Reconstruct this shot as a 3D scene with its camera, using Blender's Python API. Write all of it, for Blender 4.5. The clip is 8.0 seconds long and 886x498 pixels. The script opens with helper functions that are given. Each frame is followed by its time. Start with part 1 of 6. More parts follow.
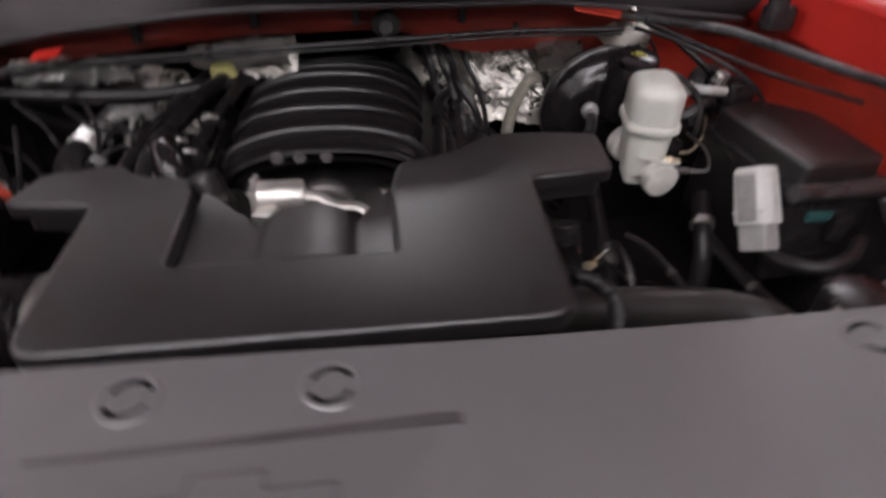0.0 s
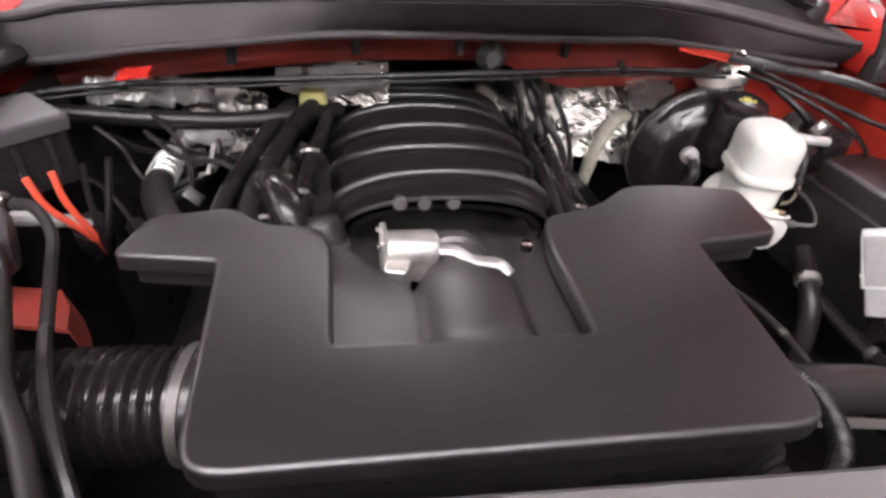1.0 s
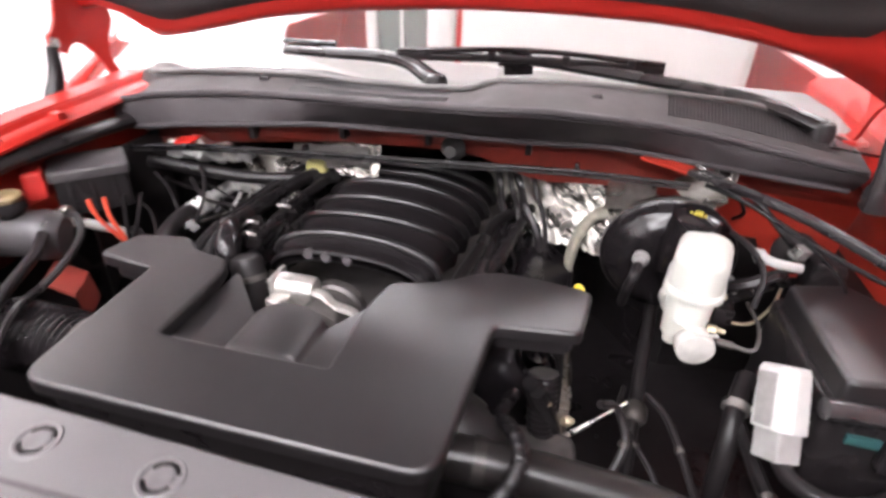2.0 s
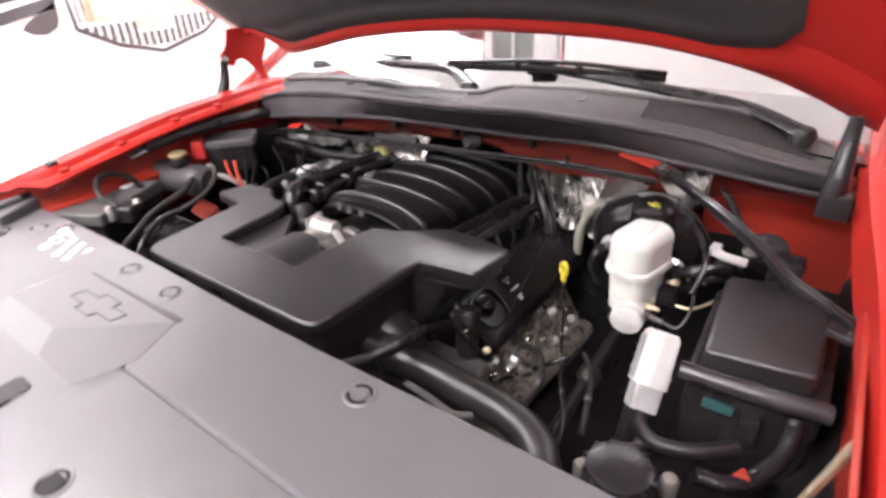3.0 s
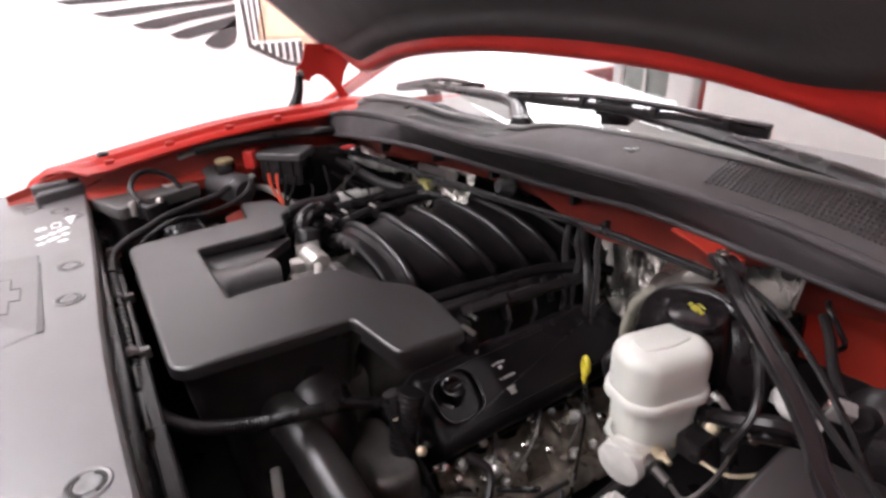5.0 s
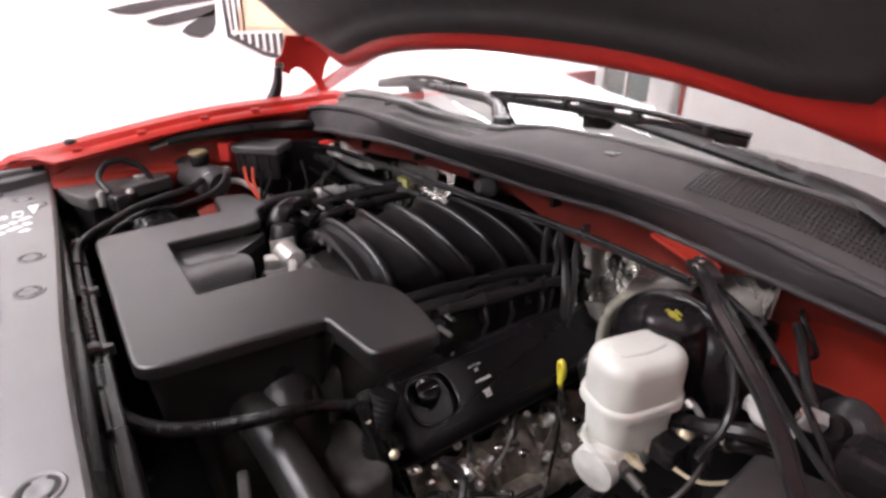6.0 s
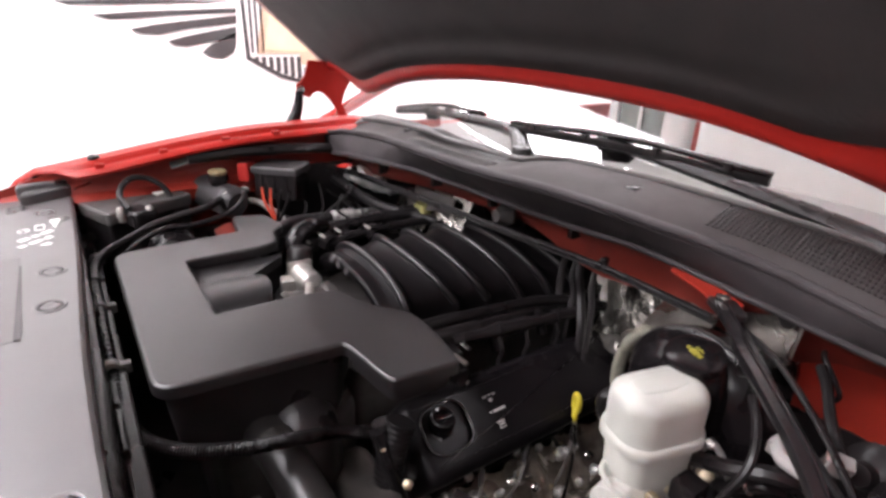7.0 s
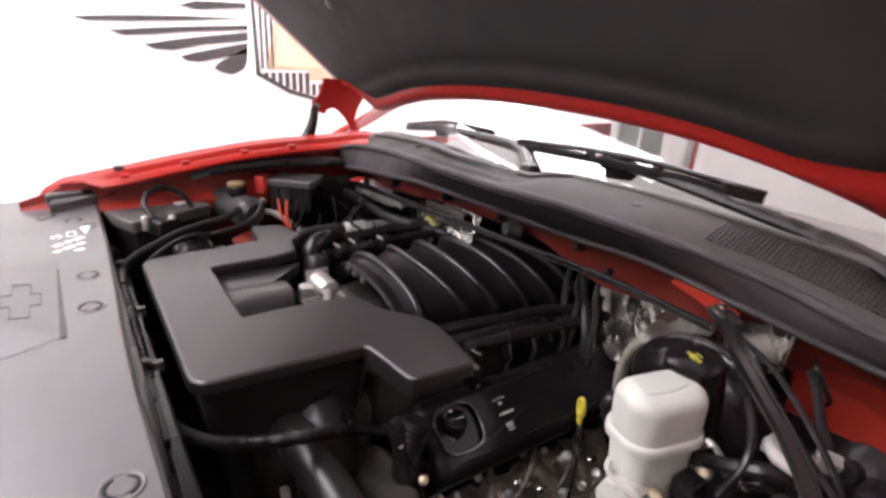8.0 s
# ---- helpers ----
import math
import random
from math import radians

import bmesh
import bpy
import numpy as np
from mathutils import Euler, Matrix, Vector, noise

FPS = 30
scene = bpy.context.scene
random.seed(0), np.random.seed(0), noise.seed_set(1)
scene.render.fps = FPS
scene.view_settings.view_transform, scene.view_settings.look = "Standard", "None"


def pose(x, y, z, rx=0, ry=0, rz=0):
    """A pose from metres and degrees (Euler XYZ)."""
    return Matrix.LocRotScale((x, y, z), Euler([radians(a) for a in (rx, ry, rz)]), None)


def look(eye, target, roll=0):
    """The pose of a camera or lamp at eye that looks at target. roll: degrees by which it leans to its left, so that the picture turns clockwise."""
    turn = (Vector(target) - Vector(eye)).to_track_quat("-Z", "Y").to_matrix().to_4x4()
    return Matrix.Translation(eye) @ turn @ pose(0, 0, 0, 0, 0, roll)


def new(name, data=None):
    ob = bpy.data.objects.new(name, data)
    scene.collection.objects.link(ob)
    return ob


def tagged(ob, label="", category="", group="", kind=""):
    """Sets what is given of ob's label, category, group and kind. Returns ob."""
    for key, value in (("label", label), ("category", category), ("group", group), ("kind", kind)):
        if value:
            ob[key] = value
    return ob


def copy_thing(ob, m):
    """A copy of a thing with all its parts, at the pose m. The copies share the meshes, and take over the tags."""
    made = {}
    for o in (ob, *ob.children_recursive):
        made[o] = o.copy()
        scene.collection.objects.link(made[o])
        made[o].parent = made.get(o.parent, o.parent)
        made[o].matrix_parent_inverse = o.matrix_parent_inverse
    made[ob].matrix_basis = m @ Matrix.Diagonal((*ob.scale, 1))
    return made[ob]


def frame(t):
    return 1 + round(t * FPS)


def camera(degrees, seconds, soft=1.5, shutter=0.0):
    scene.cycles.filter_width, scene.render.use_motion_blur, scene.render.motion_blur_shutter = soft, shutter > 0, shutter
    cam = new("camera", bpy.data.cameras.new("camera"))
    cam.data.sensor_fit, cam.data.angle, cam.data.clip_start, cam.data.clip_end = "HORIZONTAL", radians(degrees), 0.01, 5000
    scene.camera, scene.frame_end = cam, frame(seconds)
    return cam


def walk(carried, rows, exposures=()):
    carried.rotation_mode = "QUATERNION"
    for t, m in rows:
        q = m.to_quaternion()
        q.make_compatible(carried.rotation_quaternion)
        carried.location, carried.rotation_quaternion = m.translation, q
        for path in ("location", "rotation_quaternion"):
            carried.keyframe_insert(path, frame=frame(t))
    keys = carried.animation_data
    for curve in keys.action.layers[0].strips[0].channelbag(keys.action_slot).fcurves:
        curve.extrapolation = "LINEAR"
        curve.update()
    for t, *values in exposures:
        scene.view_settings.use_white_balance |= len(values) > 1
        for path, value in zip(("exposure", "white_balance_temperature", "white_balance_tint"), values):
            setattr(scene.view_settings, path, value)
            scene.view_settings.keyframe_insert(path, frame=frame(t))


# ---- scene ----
cam = camera(78.0, 8.0, soft=3.0, shutter=0.5)
PATH = [
    (0.0, (0.0750, -0.3475, 1.3961), (0.1802, 0.4449, 0.7953), 0.78),
    (0.2, (-0.0048, -0.3009, 1.3792), (0.1213, 0.5025, 0.7972), -5.53),
    (0.5, (-0.0921, -0.2337, 1.3912), (0.0465, 0.5768, 0.8221), 3.00),
    (1.0, (-0.1237, -0.2235, 1.3920), (0.0281, 0.5757, 0.8104), 4.82),
    (1.5, (0.0377, -0.2847, 1.4308), (0.0976, 0.5670, 0.9102), 2.95),
    (1.7, (0.1530, -0.3020, 1.4667), (0.1116, 0.5548, 0.9527), 3.19),
    (2.8, (0.7608, -0.4181, 1.5647), (0.2690, 0.3044, 1.0788), -3.51),
    (3.0, (0.8381, -0.4219, 1.5666), (0.3116, 0.2718, 1.0752), -3.22),
    (3.5, (0.9574, -0.2054, 1.5053), (0.2919, 0.3937, 1.0601), 0.32),
    (4.0, (0.9728, -0.0804, 1.5106), (0.2242, 0.4468, 1.1086), 1.05),
    (4.5, (0.9561, -0.0311, 1.4943), (0.1836, 0.4507, 1.0808), -2.63),
    (6.0, (0.9293, -0.0027, 1.4830), (0.1893, 0.5195, 1.0591), 0.37),
    (6.5, (0.9225, -0.0201, 1.4833), (0.1727, 0.5063, 1.0825), 1.30),
    (7.0, (0.9133, -0.0246, 1.4879), (0.1544, 0.5019, 1.1047), 2.14),
    (7.5, (0.9060, -0.0306, 1.4956), (0.1399, 0.4966, 1.1278), 2.68),
    (8.0, (0.9424, -0.0808, 1.4997), (0.1772, 0.4544, 1.1419), 2.98),
]
EXPOSURES = [(0.0, -0.85), (0.5, -0.15), (1.0, 0.42), (1.5, 0.58), (3.0, 0.47), (3.5, 0.2), (4.0, -0.1), (6.5, -0.1), (8.0, -0.18)]
walk(cam, [(t, look(e, g, r)) for t, e, g, r in PATH], EXPOSURES)

# ---- light ----
world = bpy.data.worlds.new("world")
scene.world = world
world.use_nodes = True
world.node_tree.nodes["Background"].inputs[0].default_value = (0.9, 0.93, 1.0, 1)
world.node_tree.nodes["Background"].inputs[1].default_value = 0.4
LAMP = 30.0


# ---- materials ----
def material(name, color, rough=0.5, metal=0.0, vary=0.12, scale=30.0, bump=0.0, bump_scale=200.0,
             coat=0.0, spec=0.5, stain=0.0, stain_color=(0.3, 0.27, 0.25), stain_scale=5.0, rough_vary=0.12, transmission=0.0, sss=0.0):
    m = bpy.data.materials.new(name)
    m.use_nodes = True
    nt = m.node_tree
    b = nt.nodes["Principled BSDF"]
    tc = nt.nodes.new("ShaderNodeTexCoord")
    n1 = nt.nodes.new("ShaderNodeTexNoise")
    n1.inputs["Scale"].default_value, n1.inputs["Detail"].default_value = scale, 6
    nt.links.new(tc.outputs["Object"], n1.inputs["Vector"])
    ramp = nt.nodes.new("ShaderNodeMapRange")
    ramp.inputs[1].default_value, ramp.inputs[2].default_value = 0.3, 0.7
    ramp.inputs[3].default_value, ramp.inputs[4].default_value = 1 - vary, 1 + vary
    nt.links.new(n1.outputs[0], ramp.inputs[0])
    mul = nt.nodes.new("ShaderNodeMix")
    mul.data_type, mul.blend_type = "RGBA", "MULTIPLY"
    mul.inputs[0].default_value = 1.0
    mul.inputs[6].default_value = (*color, 1)
    nt.links.new(ramp.outputs[0], mul.inputs[7])
    out = mul.outputs[2]
    n2 = nt.nodes.new("ShaderNodeTexNoise")
    n2.inputs["Scale"].default_value, n2.inputs["Detail"].default_value = stain_scale, 4
    nt.links.new(tc.outputs["Object"], n2.inputs["Vector"])
    if stain:
        st = nt.nodes.new("ShaderNodeMapRange")
        st.inputs[1].default_value, st.inputs[2].default_value = 0.5, 0.72
        st.inputs[3].default_value, st.inputs[4].default_value = 0.0, stain
        nt.links.new(n2.outputs[0], st.inputs[0])
        mx = nt.nodes.new("ShaderNodeMix")
        mx.data_type = "RGBA"
        nt.links.new(st.outputs[0], mx.inputs[0])
        nt.links.new(out, mx.inputs[6])
        mx.inputs[7].default_value = (*stain_color, 1)
        out = mx.outputs[2]
    nt.links.new(out, b.inputs["Base Color"])
    rr = nt.nodes.new("ShaderNodeMapRange")
    rr.inputs[1].default_value, rr.inputs[2].default_value = 0.3, 0.7
    rr.inputs[3].default_value, rr.inputs[4].default_value = max(0.02, rough - rough_vary), min(1, rough + rough_vary)
    nt.links.new(n2.outputs[0], rr.inputs[0])
    nt.links.new(rr.outputs[0], b.inputs["Roughness"])
    b.inputs["Metallic"].default_value = metal
    b.inputs["Specular IOR Level"].default_value = spec
    b.inputs["Coat Weight"].default_value = coat
    b.inputs["Coat Roughness"].default_value = 0.06
    b.inputs["Transmission Weight"].default_value = transmission
    if sss:
        b.inputs["Subsurface Weight"].default_value = sss
        b.inputs["Subsurface Radius"].default_value = (0.02, 0.018, 0.015)
        b.inputs["Subsurface Scale"].default_value = 0.5
    if bump:
        n3 = nt.nodes.new("ShaderNodeTexNoise")
        n3.inputs["Scale"].default_value, n3.inputs["Detail"].default_value = bump_scale, 3
        nt.links.new(tc.outputs["Object"], n3.inputs["Vector"])
        bp = nt.nodes.new("ShaderNodeBump")
        bp.inputs["Strength"].default_value, bp.inputs["Distance"].default_value = bump, 0.002
        nt.links.new(n3.outputs[0], bp.inputs["Height"])
        nt.links.new(bp.outputs[0], b.inputs["Normal"])
    return m


def glow(name, color, strength):
    m = bpy.data.materials.new(name)
    m.use_nodes = True
    nt = m.node_tree
    nt.nodes.remove(nt.nodes["Principled BSDF"])
    e = nt.nodes.new("ShaderNodeEmission")
    e.inputs[0].default_value, e.inputs[1].default_value = (*color, 1), strength
    nt.links.new(e.outputs[0], nt.nodes["Material Output"].inputs[0])
    return m


def foil_material():
    return material("crinkled_foil", (0.33, 0.31, 0.285), rough=0.27, metal=0.97, vary=0.25, scale=35, bump=0.75, bump_scale=190, stain=0.45, stain_color=(0.16, 0.145, 0.13), stain_scale=14, rough_vary=0.09)


def glass_material():
    m = bpy.data.materials.new("windshield_glass")
    m.use_nodes = True
    b = m.node_tree.nodes["Principled BSDF"]
    b.inputs["Base Color"].default_value = (0.97, 0.985, 0.98, 1)
    b.inputs["Roughness"].default_value = 0.03
    b.inputs["Transmission Weight"].default_value = 1.0
    b.inputs["IOR"].default_value = 1.5
    return m


COVER = material("grained_black_plastic", (0.0105, 0.0088, 0.0094), rough=0.38, vary=0.15, scale=40, bump=0.09, bump_scale=900, rough_vary=0.03, spec=0.85)
PLASTIC = material("black_plastic", (0.015, 0.0128, 0.0134), rough=0.27, vary=0.2, scale=25, bump=0.08, bump_scale=500, spec=0.3, stain=0.12, stain_color=(0.018, 0.016, 0.015))
GLOSS = material("satin_black_plastic", (0.0108, 0.009, 0.0098), rough=0.2, vary=0.2, scale=18, bump=0.04, bump_scale=300, rough_vary=0.06, spec=0.35)
RUBBER = material("black_rubber", (0.0145, 0.0123, 0.0129), rough=0.33, spec=0.32, vary=0.25, scale=40, bump=0.12, bump_scale=240, stain=0.22, stain_color=(0.03, 0.027, 0.026))
CORRUGATED = material("split_loom_plastic", (0.0095, 0.0083, 0.0087), rough=0.3, spec=0.28, vary=0.2, bump=0.3, bump_scale=260)
DARKMETAL = material("dark_cast_metal", (0.075, 0.068, 0.065), rough=0.5, metal=0.5, vary=0.35, scale=25, bump=0.3, bump_scale=120, stain=0.4, stain_color=(0.07, 0.055, 0.04))
ALU = material("cast_aluminium", (0.5, 0.48, 0.455), rough=0.42, metal=0.9, vary=0.18, scale=40, bump=0.3, bump_scale=160, stain=0.3, stain_color=(0.22, 0.19, 0.16), stain_scale=16)
STEEL = material("bright_steel", (0.66, 0.64, 0.61), rough=0.25, metal=1.0, vary=0.15, scale=50, bump=0.1, stain=0.25, stain_color=(0.3, 0.24, 0.18), stain_scale=20)
RUSTY = material("heat_stained_steel", (0.42, 0.37, 0.315), rough=0.34, metal=0.45, vary=0.4, scale=30, bump=0.35, bump_scale=90, stain=0.5, stain_color=(0.13, 0.105, 0.085), stain_scale=26)
RED = material("red_car_paint", (0.38, 0.02, 0.015), rough=0.42, vary=0.06, scale=6, coat=0.08, rough_vary=0.05, spec=0.2)
REDIN = material("red_undercoat_paint", (0.32, 0.025, 0.014), rough=0.45, vary=0.12, scale=10, coat=0.25, stain=0.35, stain_color=(0.2, 0.022, 0.015), stain_scale=6)
PRIMER = material("dusty_primer_flange", (0.42, 0.25, 0.22), rough=0.6, vary=0.3, scale=16, stain=0.6, stain_color=(0.2, 0.14, 0.12), stain_scale=10)
# darker copy of REDIN: dust plus the cowl's shade put into the colour
FIREWALL = material("shaded_dusty_red_paint", (0.19, 0.022, 0.014), rough=0.6, vary=0.2, scale=12, stain=0.55, stain_color=(0.1, 0.03, 0.024), stain_scale=7)
CREST = material("shiny_runner_crest", (0.009, 0.008, 0.0085), rough=0.34, vary=0.2, scale=20, spec=0.6, rough_vary=0.05)
LIDGREY = material("dull_grey_lid_plastic", (0.08, 0.074, 0.072), rough=0.5, vary=0.12, scale=20, bump=0.1, bump_scale=300, stain=0.25, stain_color=(0.09, 0.083, 0.08), stain_scale=11)
GREY = material("grey_panel_plastic", (0.094, 0.088, 0.09), rough=0.35, vary=0.05, scale=12, bump=0.08, bump_scale=900, rough_vary=0.04, spec=0.8)
COWL = material("weathered_cowl_plastic", (0.05, 0.044, 0.044), rough=0.68, vary=0.15, scale=18, bump=0.15, bump_scale=700, stain=0.22, stain_color=(0.08, 0.072, 0.071), stain_scale=8, spec=0.22)
SEAL = material("cowl_seal_rubber", (0.046, 0.04, 0.042), rough=0.62, vary=0.15, scale=20, bump=0.15, bump_scale=500, stain=0.25, stain_color=(0.048, 0.043, 0.043), stain_scale=9, spec=0.25)
WHITEP = material("translucent_white_plastic", (0.5, 0.5, 0.46), rough=0.42, vary=0.05, scale=16, sss=0.25, stain=0.1, stain_color=(0.6, 0.56, 0.48))
HOSE = material("dusty_hose_rubber", (0.016, 0.0138, 0.0134), rough=0.36, spec=0.45, vary=0.25, scale=20, bump=0.12, bump_scale=240, stain=0.3, stain_color=(0.045, 0.038, 0.034), stain_scale=8)
POLISHED = material("polished_black_plastic", (0.008, 0.007, 0.0075), rough=0.15, vary=0.2, scale=20, bump=0.03, bump_scale=200, spec=0.5)
VALVE = material("black_valve_cover_paint", (0.009, 0.0077, 0.0087), rough=0.3, vary=0.2, scale=18, bump=0.05, bump_scale=300, rough_vary=0.04, spec=0.16)
OFFWHITE = material("white_label_plastic", (0.43, 0.42, 0.405), rough=0.45, vary=0.08, scale=30)
LABEL = material("printed_white_ink", (0.78, 0.77, 0.75), rough=0.6, vary=0.1, scale=90)
PALE = material("pale_cast_metal", (0.66, 0.64, 0.6), rough=0.45, metal=0.25, vary=0.12, scale=40, bump=0.2)
YELLOW = material("yellow_plastic", (0.55, 0.45, 0.04), rough=0.4, vary=0.12, scale=60)
OLIVE = material("olive_foam", (0.28, 0.26, 0.1), rough=0.9, vary=0.2, scale=70, bump=0.4, bump_scale=160)
TAN = material("tan_cap_plastic", (0.26, 0.19, 0.1), rough=0.5, vary=0.15, scale=60)
REDPLASTIC = material("red_terminal_plastic", (0.55, 0.03, 0.025), rough=0.4, vary=0.12)
ORANGE = material("orange_wire_sleeve", (0.6, 0.075, 0.04), rough=0.5, vary=0.12)
FABRIC = material("pale_insulation_cloth", (0.22, 0.205, 0.165), rough=0.85, vary=0.2, scale=60, bump=0.5, bump_scale=120, stain=0.4, stain_color=(0.2, 0.18, 0.15), stain_scale=20)
TANSTEEL = material("yellowed_zinc_steel", (0.55, 0.47, 0.33), rough=0.4, metal=0.8, vary=0.2, scale=60, stain=0.3, stain_color=(0.25, 0.18, 0.1), stain_scale=30)
# near-white, part-metal base puts the shields' lamp glints into the colour
PLUG = material("glint_white_shield_metal", (0.92, 0.9, 0.87), rough=0.25, metal=0.35, vary=0.15, scale=60, bump=0.3, bump_scale=120, stain=0.1, stain_color=(0.35, 0.27, 0.18), stain_scale=40)
LEAD = material("grey_lead_rubber", (0.2, 0.185, 0.17), rough=0.4, vary=0.3, scale=60)
TANCAST = material("tan_grey_casting", (0.17, 0.15, 0.135), rough=0.5, metal=0.5, vary=0.2, scale=25, bump=0.3, bump_scale=110, stain=0.4, stain_color=(0.14, 0.115, 0.1), stain_scale=12)
GREYDARK = material("dusty_support_plastic", (0.045, 0.04, 0.042), rough=0.45, vary=0.2, scale=20, bump=0.1, bump_scale=400, stain=0.3, stain_color=(0.075, 0.068, 0.066), stain_scale=9)
SHELF = material("glossy_shelf_plastic", (0.03, 0.027, 0.028), rough=0.26, vary=0.2, scale=20, spec=0.7)
PALEGREY = material("pale_grey_clip_plastic", (0.22, 0.21, 0.205), rough=0.45, vary=0.15, scale=50)
RUNNER = material("semi_matt_black_runner", (0.0078, 0.0066, 0.0072), rough=0.34, vary=0.2, scale=18, bump=0.05, bump_scale=500, rough_vary=0.03, spec=0.13)
BRIGHT = material("bright_aluminium", (0.72, 0.71, 0.69), rough=0.36, metal=0.75, vary=0.12, scale=50, bump=0.15, bump_scale=160, stain=0.2, stain_color=(0.35, 0.32, 0.28), stain_scale=20)
FOIL = foil_material()
PAD = material("hood_insulation_felt", (0.026, 0.0212, 0.0208), rough=0.95, vary=0.18, scale=14, bump=0.35, bump_scale=160, stain=0.3, stain_color=(0.027, 0.022, 0.021), stain_scale=3)
GLASS = glass_material()
WALLP = material("white_wall_paint", (0.85, 0.84, 0.83), rough=0.6, vary=0.02, scale=4, bump=0.05, bump_scale=90)
FLOORP = material("pale_epoxy_floor", (0.72, 0.71, 0.7), rough=0.35, vary=0.05, scale=5, stain=0.1, stain_color=(0.5, 0.49, 0.48), stain_scale=2)
# grey for the two unseen walls, so they throw less light back
GREYWALL = material("mid_grey_wall_paint", (0.3, 0.295, 0.3), rough=0.7, vary=0.05, scale=3, bump=0.05, bump_scale=90)
CEILP = material("white_ceiling_tile", (0.8, 0.8, 0.79), rough=0.8, vary=0.03, scale=8)
INK = material("dark_sign_vinyl", (0.07, 0.066, 0.068), rough=0.4, vary=0.08, scale=12)
GOLD = material("gold_sign_vinyl", (0.8, 0.66, 0.42), rough=0.4, vary=0.12, scale=6)
BRONZE = material("bronze_sign_vinyl", (0.62, 0.47, 0.34), rough=0.4, vary=0.1, scale=6)
GREENGLASS = material("dark_green_glazing", (0.06, 0.08, 0.07), rough=0.45, vary=0.2, scale=3)
DASH = material("grey_dashboard_plastic", (0.2, 0.19, 0.185), rough=0.6, vary=0.08, scale=20, bump=0.1)
BEIGE = material("grey_trim_plastic", (0.5, 0.49, 0.47), rough=0.7, vary=0.05, scale=20, bump=0.1)
LIGHT = glow("lamp_diffuser", (1.0, 0.955, 1.0), LAMP)


# ---- mesh helpers ----
def finish(me, angle=38):
    me.polygons.foreach_set("use_smooth", [True] * len(me.polygons))
    me.set_sharp_from_angle(angle=radians(angle))
    me.update()
    return me


def mesh_of(verts, faces, angle=38):
    me = bpy.data.meshes.new("m")
    me.from_pydata([tuple(map(float, v)) for v in verts], [], faces)
    bm = bmesh.new()
    bm.from_mesh(me)
    bmesh.ops.recalc_face_normals(bm, faces=bm.faces)
    bm.to_mesh(me)
    bm.free()
    return finish(me, angle)


def join(*geos):
    verts, faces = [], []
    for v, f in geos:
        k = len(verts)
        verts += list(v)
        faces += [tuple(i + k for i in q) for q in f]
    return verts, faces


def thing(name, at=(0, 0, 0), label="", category="", group="", kind=""):
    ob = new(name)
    ob.empty_display_size = 0.05
    ob.location = at
    return tagged(ob, label, category, group, kind)


def part(name, geo, mat, parent, label="", angle=38):
    me = geo if isinstance(geo, bpy.types.Mesh) else mesh_of(*geo, angle)
    me.name = name
    if not me.materials:
        me.materials.append(mat)
    ob = new(name, me)
    ob.parent = parent
    base = Vector((0, 0, 0))
    up = parent
    while up is not None:
        base += up.location
        up = up.parent
    if base.length > 0:
        me.transform(Matrix.Translation(-base))
    return tagged(ob, label)


def solo(name, geo, mat, label, category, group="", kind="", angle=38):
    me = mesh_of(*geo, angle)
    me.name = name
    me.materials.append(mat)
    return tagged(new(name, me), label, category, group, kind)


def smooth_path(pts, n=6):
    pts = [Vector(p) for p in pts]
    if len(pts) < 3:
        return pts
    out = []
    q = [pts[0] * 2 - pts[1], *pts, pts[-1] * 2 - pts[-2]]
    for i in range(1, len(q) - 2):
        a, b, c, d = q[i - 1:i + 3]
        for k in range(n):
            t = k / n
            out.append(0.5 * (2 * b + (c - a) * t + (2 * a - 5 * b + 4 * c - d) * t * t + (3 * b - a - 3 * c + d) * t ** 3))
    out.append(pts[-1])
    return out


def tube(pts, r, n=10, steps=6, radius=None, flat=1.0):
    """A hose along pts; radius(s) scales r along its length, s from 0 to 1."""
    p = smooth_path(pts, steps)
    verts, faces = [], []
    t0 = (p[1] - p[0]).normalized()
    side = t0.cross(Vector((0, 0, 1)))
    if side.length < 0.1:
        side = t0.cross(Vector((0, 1, 0)))
    side.normalize()
    for i, c in enumerate(p):
        t = (p[min(i + 1, len(p) - 1)] - p[max(i - 1, 0)]).normalized()
        side = (side - t * side.dot(t)).normalized()
        up = side.cross(t)
        k = r * (radius(i / (len(p) - 1)) if radius else 1)
        for j in range(n):
            a = 2 * math.pi * j / n
            verts.append(c + side * (k * math.cos(a)) + up * (k * flat * math.sin(a)))
    for i in range(len(p) - 1):
        for j in range(n):
            faces.append((i * n + j, i * n + (j + 1) % n, (i + 1) * n + (j + 1) % n, (i + 1) * n + j))
    faces += [tuple(range(n))[::-1], tuple((len(p) - 1) * n + j for j in range(n))]
    return verts, faces


def lathe(profile, n=24, m=Matrix()):
    """Rings of (radius, height) round the z axis of m."""
    verts, faces = [], []
    for r, h in profile:
        for j in range(n):
            a = 2 * math.pi * j / n
            verts.append(m @ Vector((r * math.cos(a), r * math.sin(a), h)))
    k = len(profile)
    for i in range(k - 1):
        for j in range(n):
            faces.append((i * n + j, i * n + (j + 1) % n, (i + 1) * n + (j + 1) % n, (i + 1) * n + j))
    faces += [tuple(range(n))[::-1], tuple((k - 1) * n + j for j in range(n))]
    return verts, faces


